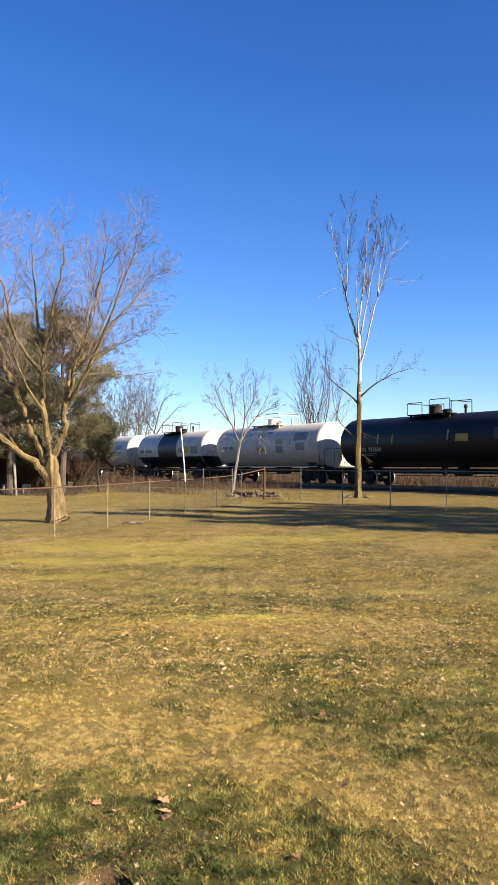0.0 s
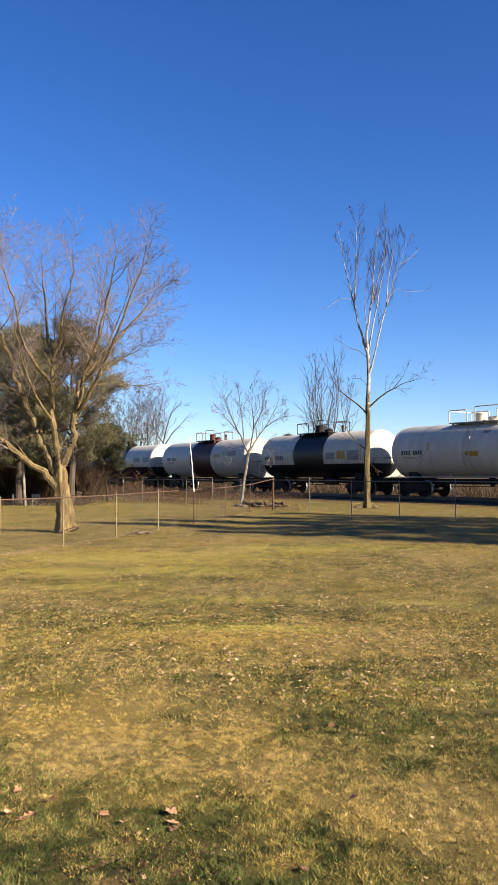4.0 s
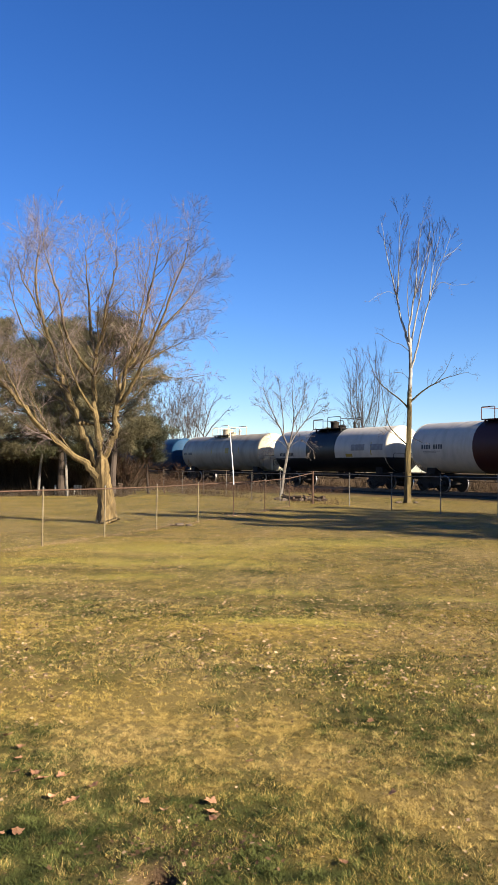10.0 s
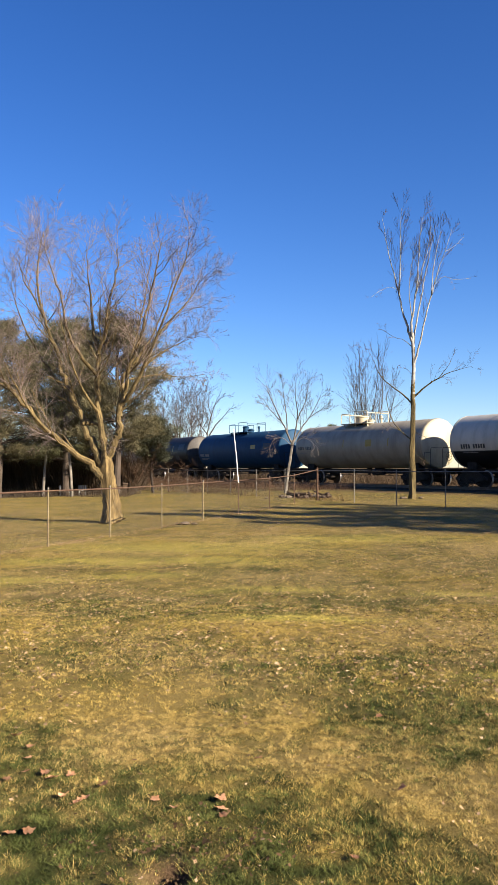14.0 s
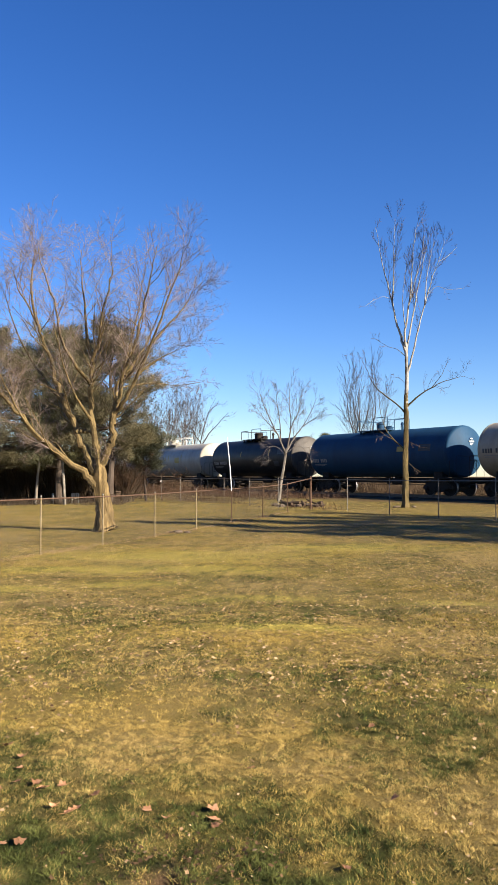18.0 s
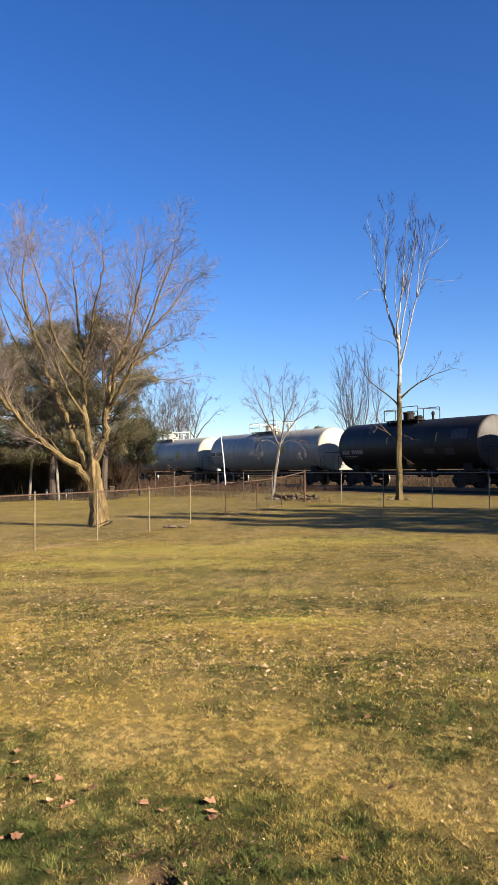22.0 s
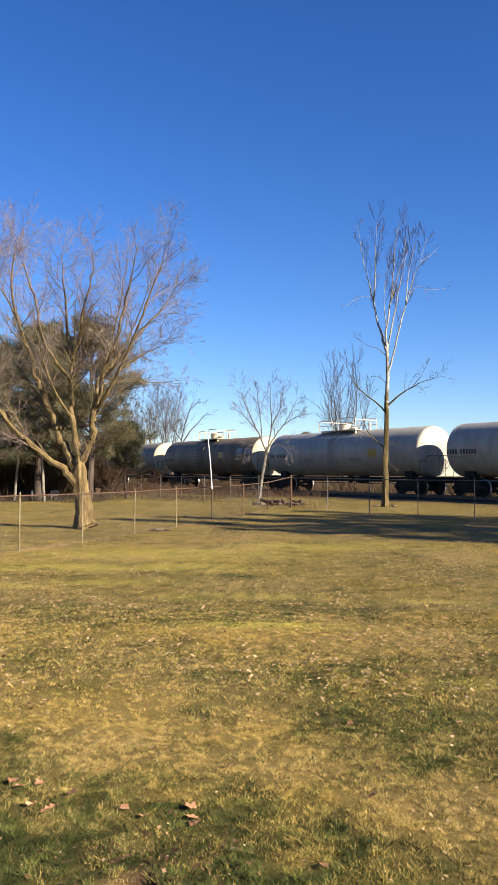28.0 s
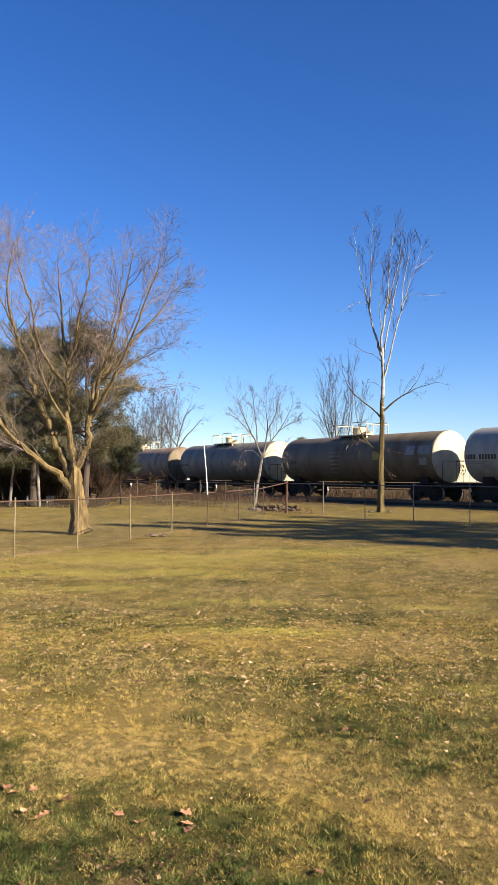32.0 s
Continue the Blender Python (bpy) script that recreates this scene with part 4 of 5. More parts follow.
for k, (x, y, tall, r, bottom, mt) in enumerate([(-9.3, 40.5, 8.7, 4.2, 2.3, M_DRYNEEDLE), (-12.2, 41.5, 8.9, 4.0, 1.9, M_NEEDLE), (-15.0, 39.5, 8.5, 4.0, 1.9, M_DRYNEEDLE),
                                                (-18.0, 41.5, 8.5, 4.0, 1.9, M_DRYNEEDLE), (-12.6, 46.5, 8.4, 3.8, 0.3, M_NEEDLE), (-21.2, 40.5, 8.4, 4.0, 1.4, M_NEEDLE),
                                                (-15.5, 47.0, 8.6, 4.2, 0.2, M_NEEDLE), (-20.5, 47.5, 8.6, 4.4, 0.2, M_NEEDLE), (-26.0, 45.0, 9.0, 4.4, 0.3, M_NEEDLE)]):
    conifer((x, y), tall, r, bottom, 70 + k, "tall olive-green pine with a dark trunk", mt, per=24 if y > 44 else 42, clumps=22 if k == 0 else 26 if y > 44 else 16, size=0.23, wide=0.009)
conifer((-8.0, 43.6), 3.9, 1.6, 1.9, 81, "small scrubby dark pine with a thin trunk", M_SCRUB, name="small_pine", trunk_r=0.075, whorls=8, clumps=10, per=40, size=0.24)
for k, (x, y, tall) in enumerate([(-8.9, 43.0, 3.0), (-10.4, 42.6, 3.6), (-7.2, 44.0, 2.0)]):
    vase_tree("bare_shrub", (x, y), tall, 7, 140 + k, "tangled bare brown shrub beside the pines", (M_WEED, M_WEED, M_WEED), 2.0, 0.035, 0.35, kids=(0, 5, 4), shoots=9, fine=0.005, wob=0.2, angle=(20, 55))
def pale_trunk(place, tall, seed):
    x, y = place
    vase_tree("pale_trunk_tree", place, tall, 4, seed, "bare tree with a pale trunk under the pines", (M_PALE, M_GREYTWIG, M_GREYTWIG), 0.8, 0.075, tall * 0.5, lean=(0.6 if seed % 2 else -0.5, 0), kids=(0, 3, 2), shoots=5)


# two slim pale trunks with few twigs among the pines
for k, (x, y) in enumerate([(-11.6, 40.6), (-13.2, 40.9)]):
    pale_trunk((x, y), 5.5, 120 + k)
for k, (x, y, tall) in enumerate([(5.9, 160.0, 9.6), (-8.0, 210.0, 9.0), (-4.5, 215.0, 8.0), (16.0, 150.0, 8.0)]):
    conifer((x, y), tall, 2.4, 1.0, 90 + k, "distant evergreen beyond the railway", M_NEEDLE, name="distant_pine", clumps=8, size=0.4, per=16)
# evergreens at the side of the yard, whose long shade lies over the lawn
for k, (x, y, tall, r) in enumerate([(16.4, 11.4, 10.0, 1.0), (15.9, 13.2, 12.0, 0.9), (17.6, 13.4, 9.5, 1.0), (16.5, 15.2, 11.5, 0.9), (17.9, 15.6, 10.0, 1.0), (18.2, 16.8, 11.0, 0.9), (19.4, 17.4, 10.0, 1.0), (19.3, 18.9, 10.5, 0.9)]):
    conifer((x, y), tall, r, 0.6, 100 + k, "dense green evergreen at the side of the yard", M_NEEDLE, name="evergreen_tree", clumps=8, size=0.34, per=6, wide=0.03)


# ---- chain-link fences ----
CORNER = (0.63, 33.0)
BACK_LINE = [(CORNER[0] + 1.345 * k, CORNER[1] - 2.04 * k) for k in range(-9, 10)]
SIDE_LINE = [(-0.28, 30.6), (-1.10, 27.9), (-1.97, 25.3), (-2.75, 22.6), (-3.48, 20.1), (-4.19, 17.6), (-4.81, 15.2), (-5.5, 12.7), (-6.2, 10.2), (-6.9, 7.7)]


def fence(name, line, tall, label, mat, skip=()):
    f = new(name)
    ox, oy = line[0]
    f.matrix_basis = pose(ox, oy, 0)
    tagged(f, label, "fence", kind="structure")
    tops = []
    for i, (x, y) in enumerate(line):
        z, x, y = ground(x, y), x - ox, y - oy
        tops.append(Vector((x, y, z + tall)))
        if i in skip:
            continue
        r = 0.016
        post = part("post", Shape().tube([(x, y, z - 0.05), (x, y, z + tall + 0.04)], r, 10), M_RUSTPOST if mat == M_TANPOST and i < 3 else mat, f, soft=True)
        cap = Shape().lathe([(z + tall + 0.03, r * 1.25), (z + tall + 0.05, r * 1.2), (z + tall + 0.075, r * 0.4)], 10, "z", (x, y, 0))
        part("post_cap", cap, M_GALV, post, soft=True)
    for a, b in zip(tops, tops[1:]):
        part("top_rail", Shape().tube([a, b], 0.015, 8), M_RUSTPOST if mat == M_TANPOST else mat, f, soft=True)
    wires = Shape()
    for a, b in zip(tops, tops[1:]):
        run, d = (b - a).length, (b - a).normalized()
        n = int(run / 0.075)
        for k in range(n):
            for lean in (1, -1):
                s0, reach = k * run / n, tall - 0.06
                rise = min(reach, run - s0 if lean > 0 else s0)
                if rise > 0.05:
                    wires.tube([a + d * s0 + Vector((0, 0, 0.04 - tall)), a + d * (s0 + lean * rise) + Vector((0, 0, 0.04 - tall + rise))], 0.0011, 3, caps=False)
    part("wire_mesh", wires, M_WIRE, f)["kind"] = "stuff"
    return f


fence("back_fence", BACK_LINE, 1.2, "galvanised chain-link fence along the back of the yard", M_GALV, skip=(9,))
fence("side_fence", SIDE_LINE, 1.06, "weathered chain-link fence with a rusty top rail", M_TANPOST)
z0 = ground(*CORNER)
tagged(part("corner_post", Shape().tube([(0, 0, -0.05), (0, 0, 1.3), (0, 0, 1.33)], [0.045, 0.045, 0.02], 12), M_RUSTPOST, m=pose(CORNER[0], CORNER[1], z0), soft=True),
       "thick rusty corner post of the fence", "fence post", kind="structure")
q = SIDE_LINE[0]
gap = Shape().tube([(CORNER[0], CORNER[1], z0 + 1.24), (q[0], q[1], ground(*q) + 1.06)], 0.018, 8)
tagged(part("corner_rail", gap, M_RUSTPOST), "rusty top rail meeting the corner post", "fence rail", kind="structure")
# white pipe tied to a post of the side fence
q = SIDE_LINE[2]
pipe = Shape().tube([(0.005, -0.05, 1.0), (-0.05, -0.055, 1.75), (-0.14, -0.06, 2.66)], [0.015, 0.015, 0.014], 10)
tagged(part("leaning_pipe", pipe, M_PVC, m=pose(q[0], q[1], ground(*q)), soft=True), "thin white pipe tied to a fence post, leaning", "pipe")


# ---- tank cars ----
def paint(name, a, b, dirt, amount, rough=0.45, rust=2.0, spec=0.22):
    return material(name, a, b, rough, 0.9, 14, 0.06, stretch=(1, 1, 0.28), dirt=dirt, dirt_amount=amount, dirt_scale=rust, spec=spec)


P = dict(
    white=paint("white_tank_paint", (0.44, 0.40, 0.325), (0.53, 0.48, 0.39), (0.24, 0.215, 0.175), 0.4),
    grey=paint("grey_white_tank_paint", (0.29, 0.268, 0.22), (0.37, 0.342, 0.28), (0.17, 0.15, 0.12), 0.5),
    cream=paint("cream_tank_paint", (0.40, 0.345, 0.235), (0.48, 0.42, 0.29), (0.18, 0.14, 0.092), 0.5),
    # grime and stains, darkened further for the cars' shaded near side
    grimy_shaded=paint("grimy_shaded_cream_paint", (0.25, 0.215, 0.155), (0.36, 0.31, 0.225), (0.13, 0.10, 0.07), 0.6, 0.5, 1.5),
    weathered_shaded=paint("weathered_shaded_grey_paint", (0.15, 0.13, 0.105), (0.23, 0.205, 0.165), (0.09, 0.065, 0.045), 0.7, 0.6, 1.3),
    stained=paint("stained_shaded_cream_paint", (0.13, 0.10, 0.062), (0.21, 0.165, 0.105), (0.085, 0.048, 0.027), 0.85, 0.6, 1.1),
    rust=paint("rusty_tank_paint", (0.22, 0.145, 0.095), (0.33, 0.25, 0.18), (0.10, 0.055, 0.035), 0.85, 0.65, 1.3),
    black=paint("black_tank_paint", (0.006, 0.006, 0.0065), (0.012, 0.012, 0.0125), (0.02, 0.018, 0.016), 0.3, 0.45),
    sooty=paint("worn_black_tank_paint", (0.009, 0.008, 0.0075), (0.018, 0.0165, 0.015), (0.04, 0.033, 0.026), 0.5, 0.5),
    # paler than its shell: sunlight on the head is in this colour
    dusty_sunlit=paint("dusty_sunlit_head_paint", (0.045, 0.04, 0.035), (0.09, 0.08, 0.07), (0.12, 0.10, 0.08), 0.5, 0.55),
    blue=paint("blue_tank_paint", (0.010, 0.039, 0.083), (0.016, 0.056, 0.112), (0.016, 0.034, 0.055), 0.4, 0.6, 2.0, 0.12),
    maroon=paint("maroon_band_paint", (0.036, 0.010, 0.009), (0.055, 0.016, 0.013), (0.04, 0.02, 0.017), 0.4, 0.5),
)
M_UNDER = material("grimy_underframe", (0.011, 0.0095, 0.0085), (0.032, 0.027, 0.023), 0.8, 5, 40, 0.4, dirt=(0.07, 0.045, 0.03), dirt_amount=0.4)
M_WHEEL = material("worn_wheel_steel", (0.01, 0.008, 0.0065), (0.0275, 0.021, 0.017), 0.8, 6, 50, 0.3)
M_TREAD = material("bright_wheel_tread", (0.26, 0.25, 0.24), (0.4, 0.385, 0.37), 0.4, 9, 60, 0.1, metallic=0.9)
M_YELLOW = material("yellow_marking", (0.27, 0.173, 0.015), (0.375, 0.247, 0.0263), 0.5, 4, 40, 0.05)
M_INK = material("black_lettering", (0.02, 0.02, 0.022), (0.05, 0.05, 0.05), 0.5, 6, 50, 0.0)
M_BRIGHT = material("white_head_lettering", (0.5, 0.49, 0.46), (0.68, 0.67, 0.64), 0.5, 6, 50, 0.0)
M_CHALK = material("white_lettering", (0.17, 0.165, 0.155), (0.27, 0.265, 0.25), 0.5, 6, 50, 0.0)
M_PANEL = material("grey_stencil_panel", (0.15, 0.14, 0.13), (0.25, 0.24, 0.225), 0.6, 5, 40, 0.0)
M_DIM = material("dim_stencil_panel", (0.022, 0.022, 0.023), (0.04, 0.04, 0.041), 0.6, 5, 40, 0.0)
M_ORANGE = material("orange_placard", (0.55, 0.16, 0.04), (0.68, 0.24, 0.07), 0.5, 5, 40, 0.0)

# shells are grimy and painted darker for shade; most heads paler for sunlight
HEADS = dict(sooty="dusty_sunlit", grimy_shaded="cream", stained="cream", weathered_shaded="cream", rust="stained")
CZ = 2.58
WHEEL_R = 0.46


def head_profile(half, r):
    """The tank's outline from its rear to its front: straight shell, tight knuckle, shallow dish."""
    k, dish = 0.16, 0.46
    side = [(half, r)]
    side += [(half + k * math.sin(a), r - k + k * math.cos(a)) for a in [radians(v) for v in (18, 36, 54, 68)]]
    x1, r1 = side[-1]
    side += [(x1 + dish * (1 - (u ** 2)) * 0.72, r1 * u) for u in (0.85, 0.68, 0.5, 0.32, 0.15, 0.03)]
    return [(-x, y) for x, y in side[::-1]] + [(x, y) for x, y in side]


def wrap(x0, x1, za, zb, r, side=-1, lift=0.006, rows=3):
    """A thin sheet that lies on the shell's side, from height za to zb above the tank's middle."""
    v, f = [], []
    for k in range(rows + 1):
        z = za + (zb - za) * k / rows
        for lf in (lift, 0.0005):
            rr = r + lf
            y = side * math.sqrt(max(rr * rr - z * z, 0.01))
            v += [(x0, y, CZ + z), (x1, y, CZ + z)]
    for k in range(rows):
        a, b = 4 * k, 4 * k + 4
        f += [(a, a + 1, b + 1, b), (a + 3, a + 2, b + 2, b + 3), (a, b, b + 2, a + 2), (a + 1, a + 3, b + 3, b + 1)]
    f += [(0, 2, 3, 1), (4 * rows, 4 * rows + 1, 4 * rows + 3, 4 * rows + 2)]
    if side > 0:
        f = [q[::-1] for q in f]
    return Shape().add(v, f)


def bars(car, x, z, r, count, mat, size=0.26, gap_after=4, name="lettering"):
    """A line of lettering as plain upright bars, one for each sign."""
    sh, at = Shape(), x
    for k in range(count):
        if k == gap_after:
            at += size * 0.6
        w = size * 0.42
        one = wrap(at, at + w, z, z + size * 0.8, r, rows=3)
        sh.add(one.v, one.f)
        at += w + size * 0.19
    return tagged(part(name, sh, mat, car), kind="stuff")


def bogie_mesh():
    s = Shape()
    s.box(-0.2, 0.2, -0.62, 0.62, 0.48, 0.78, 0.03)
    s.box(-0.32, 0.32, -0.3, 0.3, 0.76, 0.86, 0.05)
    return s.mesh("bogie", M_UNDER)


def side_frame_mesh():
    s = Shape()
    out = [(-1.18, 0.40), (-1.18, 0.56), (-0.95, 0.64), (-0.55, 0.86), (0.55, 0.86), (0.95, 0.64), (1.18, 0.56), (1.18, 0.40),
           (0.7, 0.40), (0.32, 0.20), (-0.32, 0.20), (-0.7, 0.40)]
    n = len(out)
    for y in (-0.06, 0.06):
        s.v += [(x, y, z) for x, z in out]
    s.f += [tuple(range(n)), tuple(range(2 * n - 1, n - 1, -1))] + [(k, n + k, n + (k + 1) % n, (k + 1) % n) for k in range(n)]
    s.m = [0] * len(s.f)
    for x in (-0.86, 0.86):
        s.lathe([(-0.13, 0.09), (-0.1, 0.13), (0.06, 0.14)], 12, "y", (x, 0, 0.46))
    for x in (-0.16, 0.0, 0.16):
        s.lathe([(0.24, 0.055), (0.52, 0.055)], 8, "z", (x, -0.07, 0))
    return s.mesh("side_frame", M_UNDER)


def wheelset_mesh():
    s = Shape()
    s.lathe([(-0.95, 0.075), (0.95, 0.075)], 12, "y")
    for sg in (-1, 1):
        prof = [(0.66, 0.12), (0.67, 0.34), (0.665, 0.49), (0.695, 0.49), (0.71, WHEEL_R), (0.80, WHEEL_R - 0.006), (0.80, 0.39), (0.755, 0.36), (0.75, 0.17), (0.83, 0.13)]
        k0 = len(s.f)
        rows = [(sg * a, r) for a, r in prof]
        s.lathe(rows if sg > 0 else rows[::-1], 28, "y")
        for i in range(k0, len(s.f)):
            mid = sum((Vector(s.v[j]) for j in s.f[i]), Vector()) / len(s.f[i])
            s.m[i] = 1 if math.hypot(mid.x, mid.z) > 0.44 and abs(mid.y) > 0.7 else 0
    for k in range(5):
        a = 2 * math.pi * k / 5
        for sg in (-1, 1):
            c = (0.25 * math.cos(a), sg * 0.752, 0.25 * math.sin(a))
            s.box(c[0] - 0.035, c[0] + 0.035, c[1] - 0.008, c[1] + 0.008, c[2] - 0.035, c[2] + 0.035)
    return s.mesh("wheelset", [M_WHEEL, M_TREAD], True)


BOGIE, FRAME_SIDE, WHEELSET = bogie_mesh(), side_frame_mesh(), wheelset_mesh()
WHEELSETS = []


def tank_car(name, label, length, body, r=1.5, band=None, band_at=(0, 0), low=None, low_z=-0.62, deck="black", deck_at=0.0, deck_len=2.6, dome=0.34,
             letters=None, ink="ink", panels=(), stripes=(), box_deck=False, side_rail=False, ladder=False, head_mark=None, stain=None):
    """One tank car, along x with its front at +x, standing on the rail at z 0."""
    car = new(name)
    tagged(car, label, "tank car", group="cars of the goods train")
    half = length / 2 - 0.62 - 0.64
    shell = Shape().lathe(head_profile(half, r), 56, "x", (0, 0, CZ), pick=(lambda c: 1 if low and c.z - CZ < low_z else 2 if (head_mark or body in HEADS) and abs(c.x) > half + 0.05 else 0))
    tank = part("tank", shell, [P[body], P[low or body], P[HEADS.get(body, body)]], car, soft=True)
    if low:
        # a straight edge between the two paints, over the heads too
        bm = bmesh.new()
        bm.from_mesh(tank.data)
        bmesh.ops.bisect_plane(bm, geom=bm.verts[:] + bm.edges[:] + bm.faces[:], plane_co=(0, 0, CZ + low_z), plane_no=(0, 0, 1))
        for f in bm.faces:
            f.material_index = 1 if f.calc_center_median().z < CZ + low_z else 0
        bm.to_mesh(tank.data)
        bm.free()
    if band:
        ring = Shape().lathe([(band_at[0], r + 0.001), (band_at[0] + 0.003, r + 0.007), (band_at[1] - 0.003, r + 0.007), (band_at[1], r + 0.001)], 56, "x", (0, 0, CZ))
        part("painted_band", ring, P[band], car, "wide %s band round the tank" % band, soft=True)
    for x in (-half + 0.05, half - 0.05):
        part("weld_ring", Shape().lathe([(x - 0.04, r), (x - 0.02, r + 0.011), (x + 0.02, r + 0.011), (x + 0.04, r)], 56, "x", (0, 0, CZ)), P[body if not low else body], car, soft=True)
    top = CZ + r
    dm = M_DECK[deck]
    # deck round the manway, with its railings
    d0, d1, w = deck_at - deck_len / 2, deck_at + deck_len / 2, 0.85
    plate = Shape()
    for sg in (-1, 1):
        plate.box(d0, d1, sg * 0.62 - 0.3, sg * 0.62 + 0.3, top - 0.03, top + 0.02, 0.01)
        for x in (d0 + 0.15, deck_at, d1 - 0.15):
            plate.box(x - 0.03, x + 0.03, sg * 0.75 - 0.05, sg * 0.75 + 0.05, top - 0.36, top - 0.03)
    part("deck", plate, dm, car)
    rt = 0.03 if deck in ("white", "cream") else 0.024
    for sg in (-1, 1):
        y = sg * 0.9
        rail = Shape()
        h = top + 0.02
        m0, m1 = deck_at - 0.45, deck_at + 0.1
        for a, b, hh in ((d0, m0, 0.66), (m1, d1, 0.78)):
            rail.tube([(a, y, h), (a, y, h + hh - 0.06), (a + 0.06, y, h + hh), (b - 0.06, y, h + hh), (b, y, h + hh - 0.06), (b, y, h)], rt, 6)
            if box_deck:
                rail.tube([(a, y, h + hh * 0.5), (b, y, h + hh * 0.5)], rt * 0.8, 6)
        part("railing", rail, dm, car, soft=True)
    for x in (d0, d1):
        e = Shape().tube([(x, -0.9, top + 0.66), (x, 0.9, top + 0.66)], rt, 6)
        part("end_rail", e, dm, car, soft=True)
    hood = Shape().lathe([(top - 0.1, dome), (top + 0.42, dome), (top + 0.44, dome + 0.03), (top + 0.5, dome + 0.03), (top + 0.55, dome * 0.85), (top + 0.57, 0.05)], 24, "z", (deck_at - 0.25, 0, 0))
    part("valve_hood", hood, dm, car, soft=True)
    man = Shape().lathe([(top - 0.05, 0.26), (top + 0.16, 0.26), (top + 0.17, 0.31), (top + 0.22, 0.31), (top + 0.25, 0.2)], 20, "z", (deck_at + 0.6, 0, 0))
    man.tube([(deck_at + 0.35, 0, top + 0.27), (deck_at + 0.85, 0, top + 0.27)], 0.035, 6)
    part("manway", man, dm, car, soft=True)
    val = Shape().lathe([(top - 0.05, 0.07), (top + 0.28, 0.07), (top + 0.3, 0.11), (top + 0.42, 0.1), (top + 0.5, 0.03)], 12, "z", (d1 + 0.25, 0.1, 0))
    part("relief_valve", val, dm, car, soft=True)
    if ladder:
        lad = Shape()
        for x in (deck_at - 0.22, deck_at + 0.22):
            lad.tube([(x, -(r + 0.1) * math.cos(a), CZ + (r + 0.1) * math.sin(a)) for a in [radians(v) for v in (-50, -25, 0, 25, 50, 75)]], 0.022, 6)
        for v in range(-48, 72, 12):
            a = radians(v)
            lad.tube([(deck_at + s, -(r + 0.1) * math.cos(a), CZ + (r + 0.1) * math.sin(a)) for s in (-0.22, 0.22)], 0.014, 5)
        part("ladder", lad, P[body], car, soft=True)
    # underframe, ends and running gear
    end = length / 2 - 0.45
    part("centre_sill", Shape().box(-end, end, -0.2, 0.2, 0.72, 1.03, 0.02), M_UNDER, car)
    bolster = length / 2 - 2.35
    for sg in (-1, 1):
        c = Shape().box(min(sg * end, sg * (end + 0.4)), max(sg * end, sg * (end + 0.4)), -0.09, 0.09, 0.76, 0.96, 0.02)
        c.box(min(sg * (end + 0.28), sg * (end + 0.44)), max(sg * (end + 0.28), sg * (end + 0.44)), -0.13, 0.13, 0.70, 1.0, 0.03)
        part("coupler", c, M_UNDER, car)
        plat = Shape().box(min(sg * (end - 1.5), sg * end), max(sg * (end - 1.5), sg * end), -1.42, 1.42, 0.99, 1.06, 0.02)
        plat.box(min(sg * (end - 0.12), sg * end), max(sg * (end - 0.12), sg * end), -1.42, 1.42, 0.78, 0.99, 0.01)
        part("end_platform", plat, M_UNDER, car)
        sad = Shape()
        for y in (-0.72, 0.72):
            sad.box(sg * bolster - 0.35, sg * bolster + 0.35, y - 0.26, y + 0.26, 0.84, CZ - r + 0.32, 0.03)
        sad.box(sg * bolster - 0.28, sg * bolster + 0.28, -1.35, 1.35, 0.84, 1.05, 0.03)
        part("saddle", sad, M_UNDER, car)
        rail = Shape()
        ex = sg * (end - 0.06)
        for y in (-1.38, 1.38):
            rail.tube([(ex, y, 1.05), (ex, y, 2.2), (ex, y * 0.93, 2.28)], 0.013, 6)
            rail.tube([(ex - sg * 0.5, y, 1.05), (ex - sg * 0.5, y, 2.0), (ex, y, 2.0)], 0.012, 6)
        rail.tube([(ex, -1.28, 2.28), (ex, 1.28, 2.28)], 0.013, 6)
        part("end_railing", rail, M_UNDER, car, soft=True)
        for y in (-1.44, 1.44):
            steps = Shape()
            for x in (ex - sg * 0.45, ex - sg * 0.05):
                steps.tube([(x, y, 1.0), (x, y, 0.42)], 0.016, 5)
            for z in (0.43, 0.68):
                steps.tube([(ex - sg * 0.45, y, z), (ex - sg * 0.05, y, z)], 0.018, 5)
            part("sill_steps", steps, M_UNDER, car)
        truck = part("bogie", BOGIE, None, car, m=pose(sg * bolster, 0, 0))
        for y in (-0.98, 0.98):
            part("side_frame", FRAME_SIDE, None, truck, m=pose(0, y, 0, 0, 0, 0 if y < 0 else 180))
        for x in (-0.86, 0.86):
            ws = part("wheelset", WHEELSET, None, truck, m=pose(x, 0, WHEEL_R))
            WHEELSETS.append((ws, x))
    brk = Shape().lathe([(-0.55, 0.05), (-0.5, 0.2), (0.5, 0.2), (0.55, 0.05)], 16, "x", (length * 0.12, -0.75, 0.82))
    brk.box(length * 0.12 - 0.3, length * 0.12 - 0.22, -0.85, 0.0, 0.8, 1.1)
    part("air_reservoir", brk, M_UNDER, car, soft=True)
    rig = Shape()
    rig.tube([(-bolster + 1.0, -0.45, 0.62), (bolster - 1.0, -0.45, 0.62)], 0.02, 5)
    for x in (-1.6, -0.9, 0.9, 1.7, 2.6):
        rig.tube([(x, -0.45, 0.6), (x, -0.45, 1.1)], 0.018, 5)
    part("brake_rigging", rig, M_UNDER, car)
